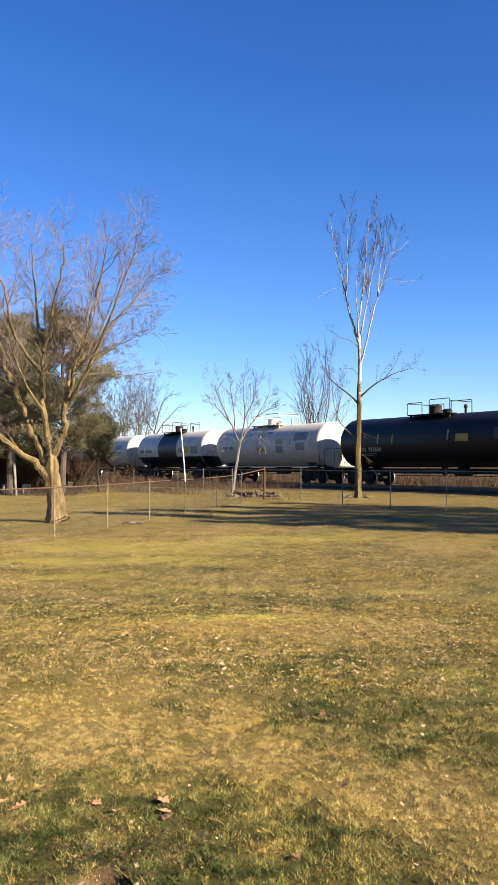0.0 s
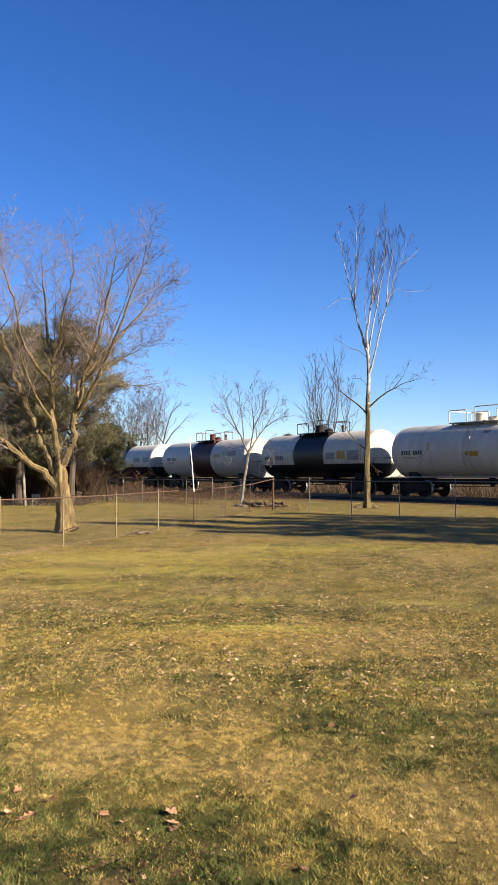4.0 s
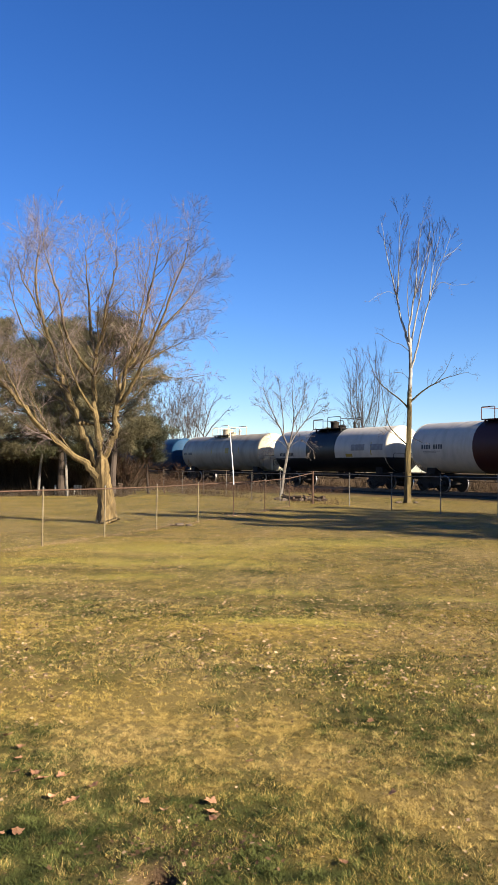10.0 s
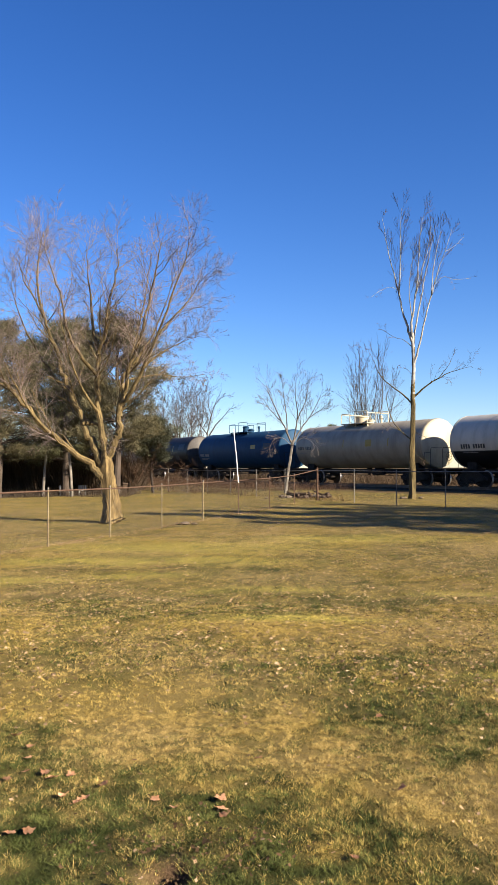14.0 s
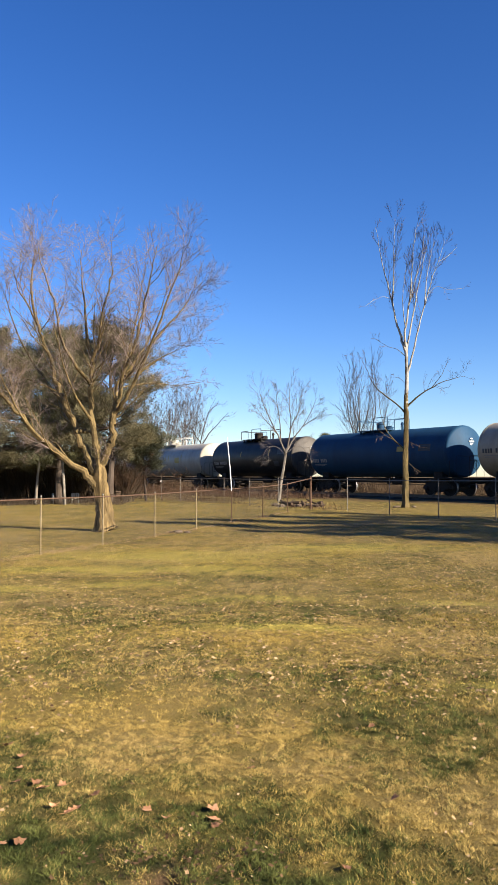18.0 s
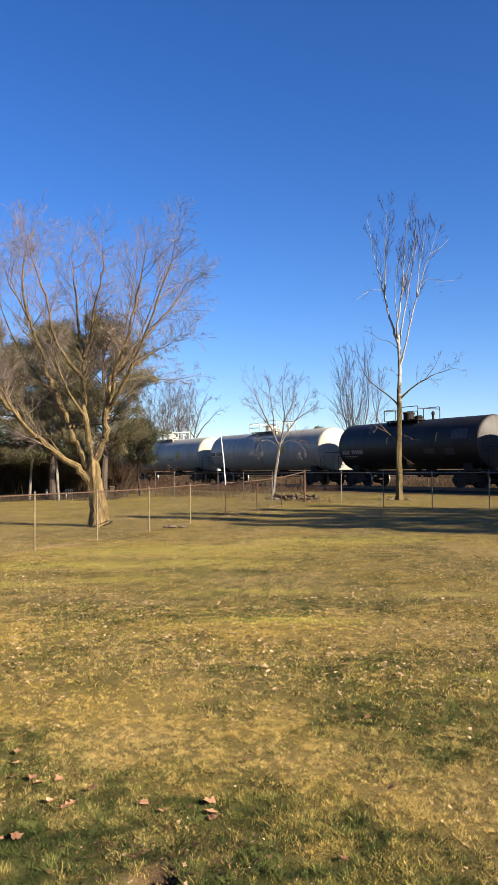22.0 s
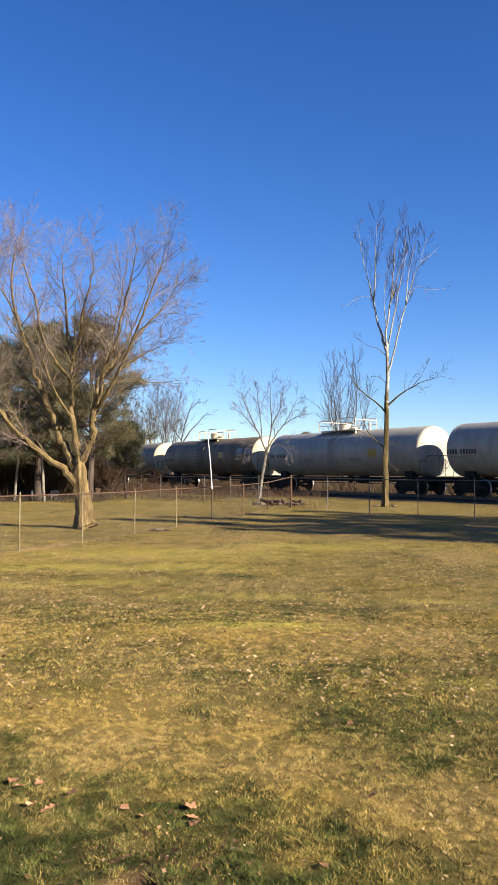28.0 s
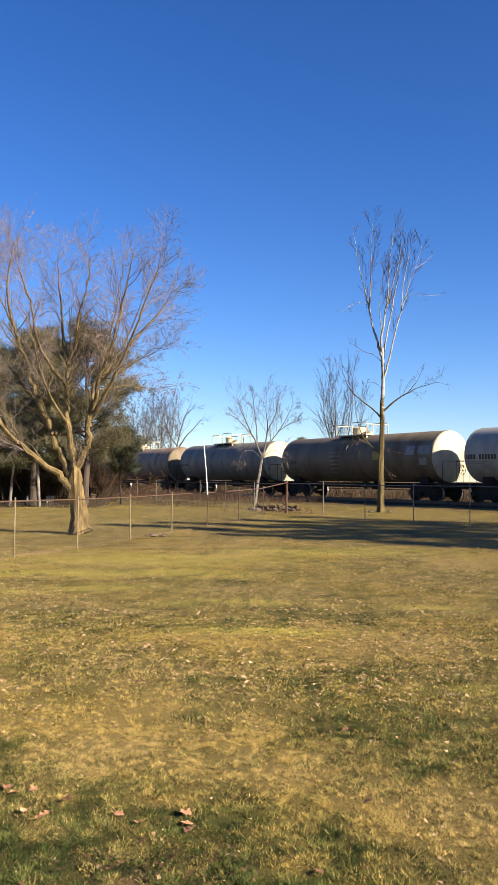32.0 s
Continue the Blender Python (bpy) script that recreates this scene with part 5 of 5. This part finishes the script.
    out = Shape().lathe([(0.62, 0.11), (0.8, 0.16), (1.12, 0.2)], 14, "z", (0, 0, 0))
    part("bottom_outlet", out, M_UNDER, car, soft=True)
    wheel = Shape()
    wheel.tube([(-end + 0.02, -0.85 + 0.24 * math.cos(a), 1.75 + 0.24 * math.sin(a)) for a in [2 * math.pi * k / 20 for k in range(21)]], 0.014, 6, caps=False)
    for a in (0.0, 1.05, 2.09):
        wheel.tube([(-end + 0.02, -0.85 - 0.24 * math.cos(a), 1.75 - 0.24 * math.sin(a)), (-end + 0.02, -0.85 + 0.24 * math.cos(a), 1.75 + 0.24 * math.sin(a))], 0.01, 5)
    part("brake_wheel", wheel, M_UNDER, car, soft=True)
    if side_rail:
        sr = Shape()
        for y in (-1.43, 1.43):
            sr.tube([(-half - 0.1, y, 1.12), (half + 0.1, y, 1.12)], 0.03, 6)
            for x in np.linspace(-half + 0.3, half - 0.3, 7):
                sr.tube([(x, y, 1.12), (x, y * 0.75, 1.3)], 0.02, 5)
        part("side_rail", sr, P[body], car, soft=True)
    # lettering, placards and reflective strips on the near side
    if letters:
        bars(car, letters[0], letters[1], r, letters[2], M_INK if ink == "ink" else M_CHALK, letters[3])
        for k in range(2):
            one = wrap(letters[0] + 0.1, letters[0] + 1.5 - 0.3 * k, letters[1] - 0.15 - 0.09 * k, letters[1] - 0.115 - 0.09 * k, r, rows=1)
            part("small_lettering", one, M_PANEL if ink == "ink" else M_CHALK, car)
    for x0, x1, za, zb, kind in panels:
        part("placard" if kind != "stencil" else "stencil_panel", wrap(x0, x1, za, zb, r), dict(yellow=M_YELLOW, stencil=M_DIM if body in ("black", "sooty", "blue") else M_PANEL, orange=M_ORANGE, white=M_CHALK)[kind], car)
    for x, za, zb in stripes:
        part("reflective_strip", wrap(x, x + 0.09, za, zb, r), M_YELLOW, car)
    if head_mark:
        hm = Shape()
        xh = half + 0.36
        for z, a, b in ((0.55, -0.25, 0.3), (0.36, -0.55, 0.55), (0.18, -0.35, 0.35), (0.06, -0.2, 0.2)):
            hm.box(xh, xh + 0.115 - 0.09 * abs(z - 0.3), a * 0.36 + 0.15, b * 0.36 + 0.15, CZ + 0.3 + z * 0.7, CZ + 0.3 + z * 0.7 + (0.05 if z < 0.5 else 0.07))
        part("head_lettering", hm, M_BRIGHT, car)
    for x0, x1, za, zb in stain or ():
        part("rust_streak", wrap(x0, x1, za, zb, r, lift=0.002, rows=6), P["rust"], car, "rust-brown stain down the tank's side")
    return car


M_DECK = dict(black=M_UNDER, white=P["white"], cream=P["cream"], maroon=paint("red_railing_paint", (0.07, 0.022, 0.018), (0.11, 0.036, 0.028), (0.07, 0.03, 0.025), 0.4), blue=P["blue"])
TRAIN = []


def build_train():
    def add(offset, **k):
        TRAIN.append((tank_car("tank_car", **k), offset))

    o = OFFSETS
    add(-LENGTHS[0] - 8.0, label="plain black tank car at the head", length=16.0, body="black")
    add(-LENGTHS[0] / 2, label="black tank car with a black railed deck and yellow placard", length=LENGTHS[0], body="black", deck_at=-0.4, deck_len=3.2,
        letters=(-5.6, -0.55, 10, 0.3), ink="chalk", panels=[(2.1, 2.95, -0.1, 0.3, "yellow"), (4.6, 6.3, -0.05, 0.55, "stencil")],
        stripes=[(-3.9, -0.1, 0.45), (-2.7, -0.1, 0.45), (1.5, 0.0, 0.55), (6.5, -0.1, 0.9)])
    add(o[0] + LENGTHS[1] / 2, label="white tank car with a white railed deck and ladder", length=LENGTHS[1], body="white", deck="white", deck_at=-0.5, deck_len=3.4, ladder=True, side_rail=True,
        letters=(-5.3, -0.2, 8, 0.3), panels=[(1.6, 2.4, 0.1, 0.42, "yellow"), (1.6, 2.4, -0.5, 0.0, "stencil"), (3.6, 5.0, 0.3, 0.85, "stencil"), (3.9, 4.8, -0.35, 0.15, "stencil"), (-0.6, 0.3, -0.35, -0.1, "yellow"), (0.4, 0.9, 0.85, 1.0, "stencil")],
        stripes=[(-3.3, 0.0, 0.5), (3.2, 0.0, 0.5), (5.4, -0.3, 0.7)])
    add(o[1] + LENGTHS[2] / 2, label="white tank car with a black middle band and black underside", length=LENGTHS[2], body="white", band="black", band_at=(-1.7, 1.5), low="black", deck_at=-0.3, deck_len=3.4,
        letters=(-5.1, -0.28, 10, 0.34), panels=[(2.9, 3.7, -0.3, 0.2, "yellow"), (3.9, 5.0, -0.4, 0.2, "stencil"), (1.8, 2.7, -0.3, 0.1, "stencil")], stripes=[(1.55, -0.4, 0.5), (-1.85, -0.2, 0.5), (5.1, -0.4, 0.5)])
    add(o[2] + LENGTHS[3] / 2, label="white tank car with a wide maroon band and maroon deck", length=LENGTHS[3], body="white", band="maroon", band_at=(-1.6, 1.7), deck="maroon", deck_at=-0.1, deck_len=2.8, dome=0.25,
        letters=(-5.6, -0.1, 8, 0.32), panels=[(2.2, 3.1, 0.05, 0.3, "yellow"), (4.0, 5.4, 0.15, 0.55, "stencil"), (4.6, 5.3, -0.3, -0.1, "stencil")], stripes=[(1.8, -0.1, 0.5), (3.6, 0.1, 0.6)])
    add(o[3] + LENGTHS[4] / 2, label="white tank car with a black band, underside and deck", length=LENGTHS[4], body="white", band="black", band_at=(-2.2, 1.2), low="black", low_z=-0.55, deck_at=-0.5, deck_len=3.2, dome=0.3,
        letters=(-5.6, -0.42, 9, 0.3), panels=[(3.0, 4.4, -0.1, 0.3, "stencil"), (5.0, 6.2, -0.1, 0.3, "stencil"), (2.4, 3.1, -0.5, -0.3, "yellow")], stripes=[(5.0, -0.4, 0.4)])
    add(o[4] + LENGTHS[5] / 2, label="cream tank car with a cream valve housing", length=LENGTHS[5], body="grimy_shaded", deck="cream", deck_at=-0.5, deck_len=2.8, dome=0.46,
        letters=(-6.3, -0.2, 8, 0.3), panels=[(1.4, 2.0, -0.1, 0.35, "yellow")], stripes=[(-1.0, -0.1, 0.4), (3.6, -0.1, 0.4)])
    add(o[5] + LENGTHS[6] / 2, label="blue tank car with a blue railed deck", length=LENGTHS[6], body="blue", deck="blue", deck_at=-0.5, deck_len=3.0, dome=0.25,
        letters=(-6.3, -0.5, 8, 0.3), ink="chalk", panels=[(2.5, 3.2, 0.05, 0.36, "yellow"), (4.4, 5.4, 0.05, 0.45, "stencil")], head_mark="white")
    add(o[6] + LENGTHS[7] / 2, label="black tank car with lettered ends", length=LENGTHS[7], body="sooty", deck_at=-0.6, deck_len=3.0, dome=0.34,
        letters=(-5.7, -0.5, 10, 0.32), ink="chalk", panels=[(4.1, 5.3, 0.2, 0.75, "stencil"), (1.9, 2.8, -0.6, -0.3, "stencil"), (3.6, 4.3, -0.7, -0.3, "stencil")], stripes=[(-1.3, 0.1, 0.5), (2.9, 0.1, 0.6)], head_mark="white")
    add(o[7] + LENGTHS[8] / 2, label="light grey tank car with a white boxed deck and yellow placard", length=LENGTHS[8], body="grey", deck="white", deck_at=-0.3, deck_len=3.8, dome=0.4, box_deck=True,
        letters=(-7.6, -0.25, 10, 0.32), panels=[(2.6, 3.5, -0.25, 0.25, "yellow")], stripes=[(-2.2, 0.0, 0.5), (0.6, 0.0, 0.5), (1.2, 0.0, 0.5), (3.9, 0.0, 0.5)], ladder=True)
    add(o[8] + LENGTHS[9] / 2, label="light grey tank car with a white boxed deck and ladder", length=LENGTHS[9], body="grey", deck="white", deck_at=-0.4, deck_len=3.8, dome=0.4, box_deck=True, ladder=True,
        letters=(-7.6, -0.25, 10, 0.32), panels=[(3.4, 4.2, -0.3, 0.2, "yellow"), (-3.4, -2.2, -0.55, -0.35, "stencil"), (1.5, 2.7, -0.55, -0.35, "stencil")], stripes=[(-2.7, 0.0, 0.5), (0.9, 0.0, 0.5)])
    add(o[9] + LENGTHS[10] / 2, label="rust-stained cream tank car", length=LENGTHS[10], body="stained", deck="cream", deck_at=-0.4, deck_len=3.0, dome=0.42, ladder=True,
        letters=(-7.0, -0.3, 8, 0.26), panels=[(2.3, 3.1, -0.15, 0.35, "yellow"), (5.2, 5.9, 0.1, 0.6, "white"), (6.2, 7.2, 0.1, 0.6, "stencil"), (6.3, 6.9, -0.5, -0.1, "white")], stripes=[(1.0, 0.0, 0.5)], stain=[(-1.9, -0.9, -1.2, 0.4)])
    add(o[10] + LENGTHS[11] / 2, label="weathered grey tank car with rust stains", length=LENGTHS[11], body="weathered_shaded", deck="cream", deck_at=-0.4, deck_len=3.0, dome=0.36, stain=[(-5.0, -4.2, -1.2, 0.3), (4.0, 4.6, -1.2, 0.2)],
        letters=(-6.5, -0.3, 8, 0.26))
    add(o[11] + LENGTHS[12] / 2, label="rusty brown tank car", length=LENGTHS[12], body="rust", deck="cream", deck_at=-0.4, deck_len=3.0, dome=0.36, letters=(-6.5, -0.3, 8, 0.26), ink="chalk")
    add(o[11] + LENGTHS[12] + 8.75, label="rusty brown tank car behind the pines", length=17.5, body="rust", deck="cream", dome=0.36)


build_train()


def car_pose(s):
    return pose(s * SIN, 62.0 - s * COS, RAIL_Z, 0, 0, math.degrees(TH) - 90)


def motions():
    for car, offset in TRAIN:
        walk(car, [(t, car_pose(s - offset)) for t, s in PROGRESS])
    times = [k / 10 for k in range(321)]
    gone = np.interp(times, [t for t, _ in PROGRESS], [s for _, s in PROGRESS])
    for wheelset, x in WHEELSETS:
        walk(wheelset, [(t, pose(x, 0, WHEEL_R, 0, math.degrees((s - gone[0]) / WHEEL_R), 0)) for t, s in zip(times, gone)])


# ---- verges, rubble and small things ----
def weeds(name, label, mat, count, s_range, side_range, tall, seed, area=None, wide=0.006):
    """Dry stalks along the track: s along it, and the distance from the camera's side."""
    rs = np.random.RandomState(seed)
    s = s_range[0] + (s_range[1] - s_range[0]) * rs.rand(count)
    w = side_range[0] + (side_range[1] - side_range[0]) * rs.rand(count)
    d = w - TRACK_AT
    x, y = s * SIN + d * COS, 62.0 - s * COS + d * SIN
    if area:
        x, y = area[0] + (area[1] - area[0]) * rs.rand(count), area[2] + (area[3] - area[2]) * rs.rand(count)
    ok = value_noise(x * 0.5, y * 0.5, seed) + 0.5 * value_noise(x * 1.8, y * 1.8, seed + 1) > 0.35 + 0.5 * rs.rand(count)
    x, y = x[ok], y[ok]
    k = len(x)
    h = tall * (0.35 + 0.75 * rs.rand(k)) * (0.5 + value_noise(x * 0.35, y * 0.35, seed + 2))
    a, lean = rs.rand(k) * 6.283, 0.15 + 0.7 * rs.rand(k)
    z = height(x, y)
    base = np.stack([x, y, z - 0.02], -1)
    tip = base + np.stack([np.cos(a) * h * lean, np.sin(a) * h * lean, h], -1)
    b = rs.rand(k) * 6.283
    side = np.stack([np.cos(b), np.sin(b), 0 * b], -1) * (wide * (0.5 + rs.rand(k)))[:, None]
    mid = base * 0.45 + tip * 0.55
    fork = mid + np.stack([rs.randn(k), rs.randn(k), 1.2 + 0 * b], -1) * (0.17 * h)[:, None]
    co = np.stack([base - side, base + side, tip, mid - side * 0.7, mid + side * 0.7, fork], 1).reshape(-1, 3)
    tri = np.arange(6 * k).reshape(-1, 3)
    tagged(part(name, triangles(name, co, tri, mat), None), label, "weeds", kind="stuff")


weeds("dry_brush", "reddish dry brush along the near side of the track", M_WEED, 34000, (-75, 12), (25.0, 31.0), 0.62, 201, wide=0.008)
weeds("verge_grass", "short tan dry grass behind the back fence", M_STRAW, 40000, (-70, 13), (20.3, 27.0), 0.3, 204, wide=0.008)
weeds("dry_tall_grass", "tan tall dry grass beyond the railway", M_STRAW, 60000, (-80, 40), (39.5, 48), 1.1, 202, wide=0.012)
# tall stalks close the gaps; their darkness stands for shade under the pines
weeds("undergrowth", "tangled brown undergrowth coloured dark for the shade beneath the pines", M_UNDERGROWTH, 34000, (0, 1), (0, 1), 2.7, 206, (-34.0, -9.5, 43.5, 49.0), 0.02)
weeds("undergrowth", "low brown undergrowth beneath the pines", M_UNDERGROWTH, 9000, (0, 1), (0, 1), 0.6, 207, (-30.0, -8.5, 39.5, 43.0), 0.012)
weeds("fence_weeds", "brown dry weeds under the back fence", M_WEED, 5000, (-45, 26), (19.0, 19.9), 0.35, 203)


def rubble():
    rs = np.random.RandomState(301)
    for k in range(26):
        x, y = 0.25 + rs.randn() * 0.7, 36.9 + rs.randn() * 0.6
        r = 0.06 + 0.12 * rs.rand()
        s = Shape().lathe([(-r * 0.8, r * 0.35), (-r * 0.3, r * 0.95), (r * 0.25, r), (r * 0.6, r * 0.6), (r * 0.75, r * 0.15)], 7, "z")
        s.v = [(a * (0.8 + 0.5 * rs.rand()), b * (0.8 + 0.5 * rs.rand()), c * (0.6 + 0.3 * rs.rand())) for a, b, c in s.v]
        tagged(part("stone", s, M_STONE, m=pose(x, y, ground(x, y) + r * 0.3, 0, 0, rs.rand() * 360)), "rough grey stone in a heap by the fence corner", "stone", group="rubble heap")
    for k in range(9):
        x, y = 0.2 + rs.randn() * 0.5, 36.8 + rs.randn() * 0.4
        ln, r = 0.3 + 0.4 * rs.rand(), 0.03 + 0.035 * rs.rand()
        s = Shape().tube([(-ln, 0, 0), (-ln * 0.3, 0.03, 0.02), (ln * 0.4, -0.03, 0), (ln, 0.02, 0.03)], [r, r * 1.05, r * 0.9, r * 0.7], 8)
        tagged(part("log", s, M_LOG, m=pose(x, y, ground(x, y) + 0.13, 0, rs.randn() * 14, rs.rand() * 180), soft=True), "weathered cut log on the rubble heap", "log", group="rubble heap")
    for dx, dy, r in ((0, 0, 0.12), (0.25, 0.05, 0.08), (-0.2, 0.1, 0.07)):
        x, y = -3.06 + dx, 21.2 + dy
        s = Shape().lathe([(-r * 0.5, r * 0.5), (-r * 0.1, r), (r * 0.2, r * 0.9), (r * 0.4, r * 0.3)], 8, "z")
        s.v = [(a * (0.8 + 0.5 * rs.rand()), b * (0.8 + 0.5 * rs.rand()), c) for a, b, c in s.v]
        tagged(part("stone", s, M_STONE, m=pose(x, y, ground(x, y) + r * 0.3)), "flat tan stone at the fence foot", "stone")
    for dx, dy in ((-0.45, -0.1), (-0.3, 0.12), (0.35, -0.05)):
        x, y = 4.72 + dx, 35.2 + dy
        r = 0.11
        s = Shape().lathe([(-r * 0.5, r * 0.5), (-r * 0.1, r), (r * 0.3, r * 0.8), (r * 0.5, r * 0.3)], 8, "z")
        tagged(part("stone", s, M_STONE, m=pose(x, y, ground(x, y) + r * 0.3)), "grey stone at the foot of the slender tree", "stone")


rubble()


def leaf_litter():
    rs = np.random.RandomState(401)
    spots = []
    while len(spots) < 22000:
        y = 2.6 + 25 * rs.rand() ** 0.8
        x = (rs.rand() * 2 - 1) * (0.40 * y + 0.3) - 0.045 * y
        px, py = np.array(x), np.array(y)
        lot = 0.14 + 1.9 * value_noise(px * 0.9, py * 0.6, 9) ** 3 + 1.1 * value_noise(px * 3.0, py * 2.0, 10) ** 4
        for cx, cy, rx, ry, much in ((-1.2, 9.0, 1.6, 0.6, 2.2), (-0.25, 6.2, 0.4, 0.28, 3.2), (-0.9, 7.4, 1.3, 0.5, 1.1), (1.6, 12.5, 2.4, 2.0, 0.8), (0.9, 6.0, 0.9, 0.6, 0.8), (-3.0, 8.6, 1.0, 0.5, 1.2), (1.2, 8.8, 1.2, 0.5, 0.9)):
            lot += much * math.exp(-((x - cx) / rx) ** 2 - ((y - cy) / ry) ** 2)
        lot *= 1 - 0.75 * float(limeness(px, py))
        if track_side(x, y) < 20 and rs.rand() < lot * (0.22 if y < 4.6 else 0.6 if y < 5.6 else 1.0):
            spots.append((x, y))
    for k in range(3600):
        k, f = rs.randint(8), rs.rand()
        a, b = SIDE_LINE[k], SIDE_LINE[k + 1]
        spots.append((a[0] + (b[0] - a[0]) * f + rs.randn() * 0.11 + 0.03, a[1] + (b[1] - a[1]) * f + rs.randn() * 0.2))
    for k in range(500):
        f = rs.rand() * 5
        spots.append((CORNER[0] + 1.345 * f + rs.randn() * 0.2, CORNER[1] - 2.04 * f + rs.randn() * 0.25))
    mulch_shade = []
    for k in range(260):
        mulch_shade.append((BURROW[0] + 0.08 + rs.randn() * 0.24, BURROW[1] + 0.17 + rs.randn() * 0.17))
    for k in range(420):
        mulch_shade.append((0.2 + rs.randn() * 0.9, 36.5 + rs.randn() * 0.45))
    # dark leaves beside pale ones double as leaf shadows and dark gaps
    for k in range(8500):
        x, y = spots[rs.randint(22000)]
        if y > 4.5:
            mulch_shade.append((x + rs.randn() * 0.09, y + rs.randn() * 0.09))
    scatter_leaves("leaf_mulch", [q for q in mulch_shade if math.hypot((q[0] - BURROW[0]) / 0.1, (q[1] - BURROW[1]) / 0.06) > 1.1], 403, "dark brown dry leaves round a burrow and as shadow specks on the lawn", 0.010, 0.024, M_LEAF_BROWN)
    for k in range(28):
        spots.append((BURROW[0] + 0.05 + rs.randn() * 0.25, BURROW[1] + 0.15 + rs.randn() * 0.22))
    scatter_leaves("leaf_litter", spots, 402, "small pale and brown fallen leaves on the lawn", 0.010, 0.026)
    near = [(-1.44, 4.24), (-1.4, 4.08), (-1.41, 3.81), (-1.25, 3.89), (-1.2, 3.83), (-1.12, 3.87), (-0.94, 3.77), (-1.35, 3.9), (-1.09, 3.63), (-1.0, 3.58), (-0.98, 3.62), (-1.13, 3.29),
            (-0.67, 3.63), (-0.38, 3.66), (-0.36, 3.55), (-0.24, 4.2), (0.44, 3.82), (0.91, 6.18), (-1.58, 4.42), (-1.2, 3.27), (-0.57, 3.55), (-0.35, 3.49), (0.18, 3.13), (-1.5, 3.7), (0.44, 4.91), (0.39, 6.27)]
    for x, y in near:
        s = lobed_leaf(rs, 0.019 + 0.011 * rs.rand())
        tagged(part("fallen_leaf", s, M_LEAF_OR, m=pose(x, y, ground(x, y) + 0.019, rs.randn() * 9, rs.randn() * 9, rs.rand() * 360)), "curled orange-brown leaf lying on the grass", "leaf", group="orange leaves on the lawn")


def lobed_leaf(rs, size):
    """A dry maple-like leaf: pointed lobes, edges curled up, a short stalk."""
    n, s = 22, Shape()
    top = [(0.0, 0.0, 0.0)]
    curl, roll = 0.15 + 0.35 * rs.rand(), rs.randn() * 0.2
    for ring in (0.5, 1.0):
        for k in range(n):
            a = 2 * math.pi * k / n
            r = size * (0.58 + 0.42 * abs(math.cos(2.5 * a)) ** 0.7) * (0.85 + 0.3 * rs.rand()) if ring == 1.0 else size * 0.45
            u, v = r * math.cos(a), r * math.sin(a)
            top.append((u, v, curl * (v * v) / size + roll * u * abs(u) / size + 0.05 * size * rs.randn() * ring))
    faces = [(0, 1 + k, 1 + (k + 1) % n) for k in range(n)] + [(1 + k, 1 + n + k, 1 + n + (k + 1) % n, 1 + (k + 1) % n) for k in range(n)]
    s.add(top, faces)
    s.add([(x, y, z - 0.0012) for x, y, z in top], [f[::-1] for f in faces])
    s.tube([(-size * 0.5, 0, 0.002), (-size * 1.1, 0.003, 0.0), (-size * 1.6, 0.008, 0.006)], 0.0009, 4)
    return s


leaf_litter()


def nest_box():
    box = new("wooden_box")
    box.matrix_basis = pose(-4.79, 21.82, 0.92, 0, 6, 20) @ Matrix.Scale(0.65, 4)
    tagged(box, "small brown weathered wooden box fixed to the tree trunk", "box")
    part("body", Shape().box(-0.08, 0.08, -0.07, 0.07, 0, 0.2, 0.008), M_LOG, box)
    roof = Shape().add([(-0.11, -0.1, 0.2), (0.11, -0.1, 0.2), (0.11, 0.1, 0.23), (-0.11, 0.1, 0.23), (-0.11, -0.1, 0.225), (0.11, -0.1, 0.225), (0.11, 0.1, 0.255), (-0.11, 0.1, 0.255)],
                       [(3, 2, 1, 0), (4, 5, 6, 7), (0, 1, 5, 4), (1, 2, 6, 5), (2, 3, 7, 6), (3, 0, 4, 7)])
    part("roof", roof, M_LOG, box)
    part("bracket", Shape().box(-0.32, -0.06, -0.015, 0.015, 0.06, 0.1), M_LOG, box)


def garden_chair(x, y, turn):
    chair = new("garden_chair")
    chair.matrix_basis = pose(x, y, ground(x, y), 0, 0, turn)
    tagged(chair, "low white slatted garden chair under the pines", "chair", group="white garden chairs")
    for a in (-0.24, 0.24):
        for b in (-0.22, 0.22):
            part("leg", Shape().box(a - 0.025, a + 0.025, b - 0.025, b + 0.025, 0, 0.27 if b < 0 else 0.52, 0.006), M_SHADED_WHITE, chair)
    for k in range(5):
        part("seat_slat", Shape().box(-0.27, 0.27, -0.25 + k * 0.1, -0.17 + k * 0.1, 0.27, 0.295, 0.006), M_SHADED_WHITE, chair)
    for k in range(4):
        part("back_slat", Shape().box(-0.23 + k * 0.125, -0.15 + k * 0.125, 0.245, 0.265, 0.31, 0.54, 0.006), M_SHADED_WHITE, chair)


nest_box()
garden_chair(-12.35, 41.9, 25)
garden_chair(-11.5, 41.6, -30)
LAWN = "short blades of green and straw-coloured lawn grass"
blades("grass", 640000, 2.55, 5.0, 0.0175, 0.0017, 501, LAWN, 0.03, 0.9)
blades("grass", 420000, 5.0, 9.0, 0.019, 0.0027, 504, LAWN, 0.04, 0.9)
blades("grass", 320000, 9.0, 18.0, 0.018, 0.0034, 502, LAWN, 0.09, 0.45)
blades("grass", 250000, 18.0, 42.0, 0.02, 0.0065, 503, LAWN, 0.15, 0.3)
outer_grass(130000, 505, LAWN)
motions()
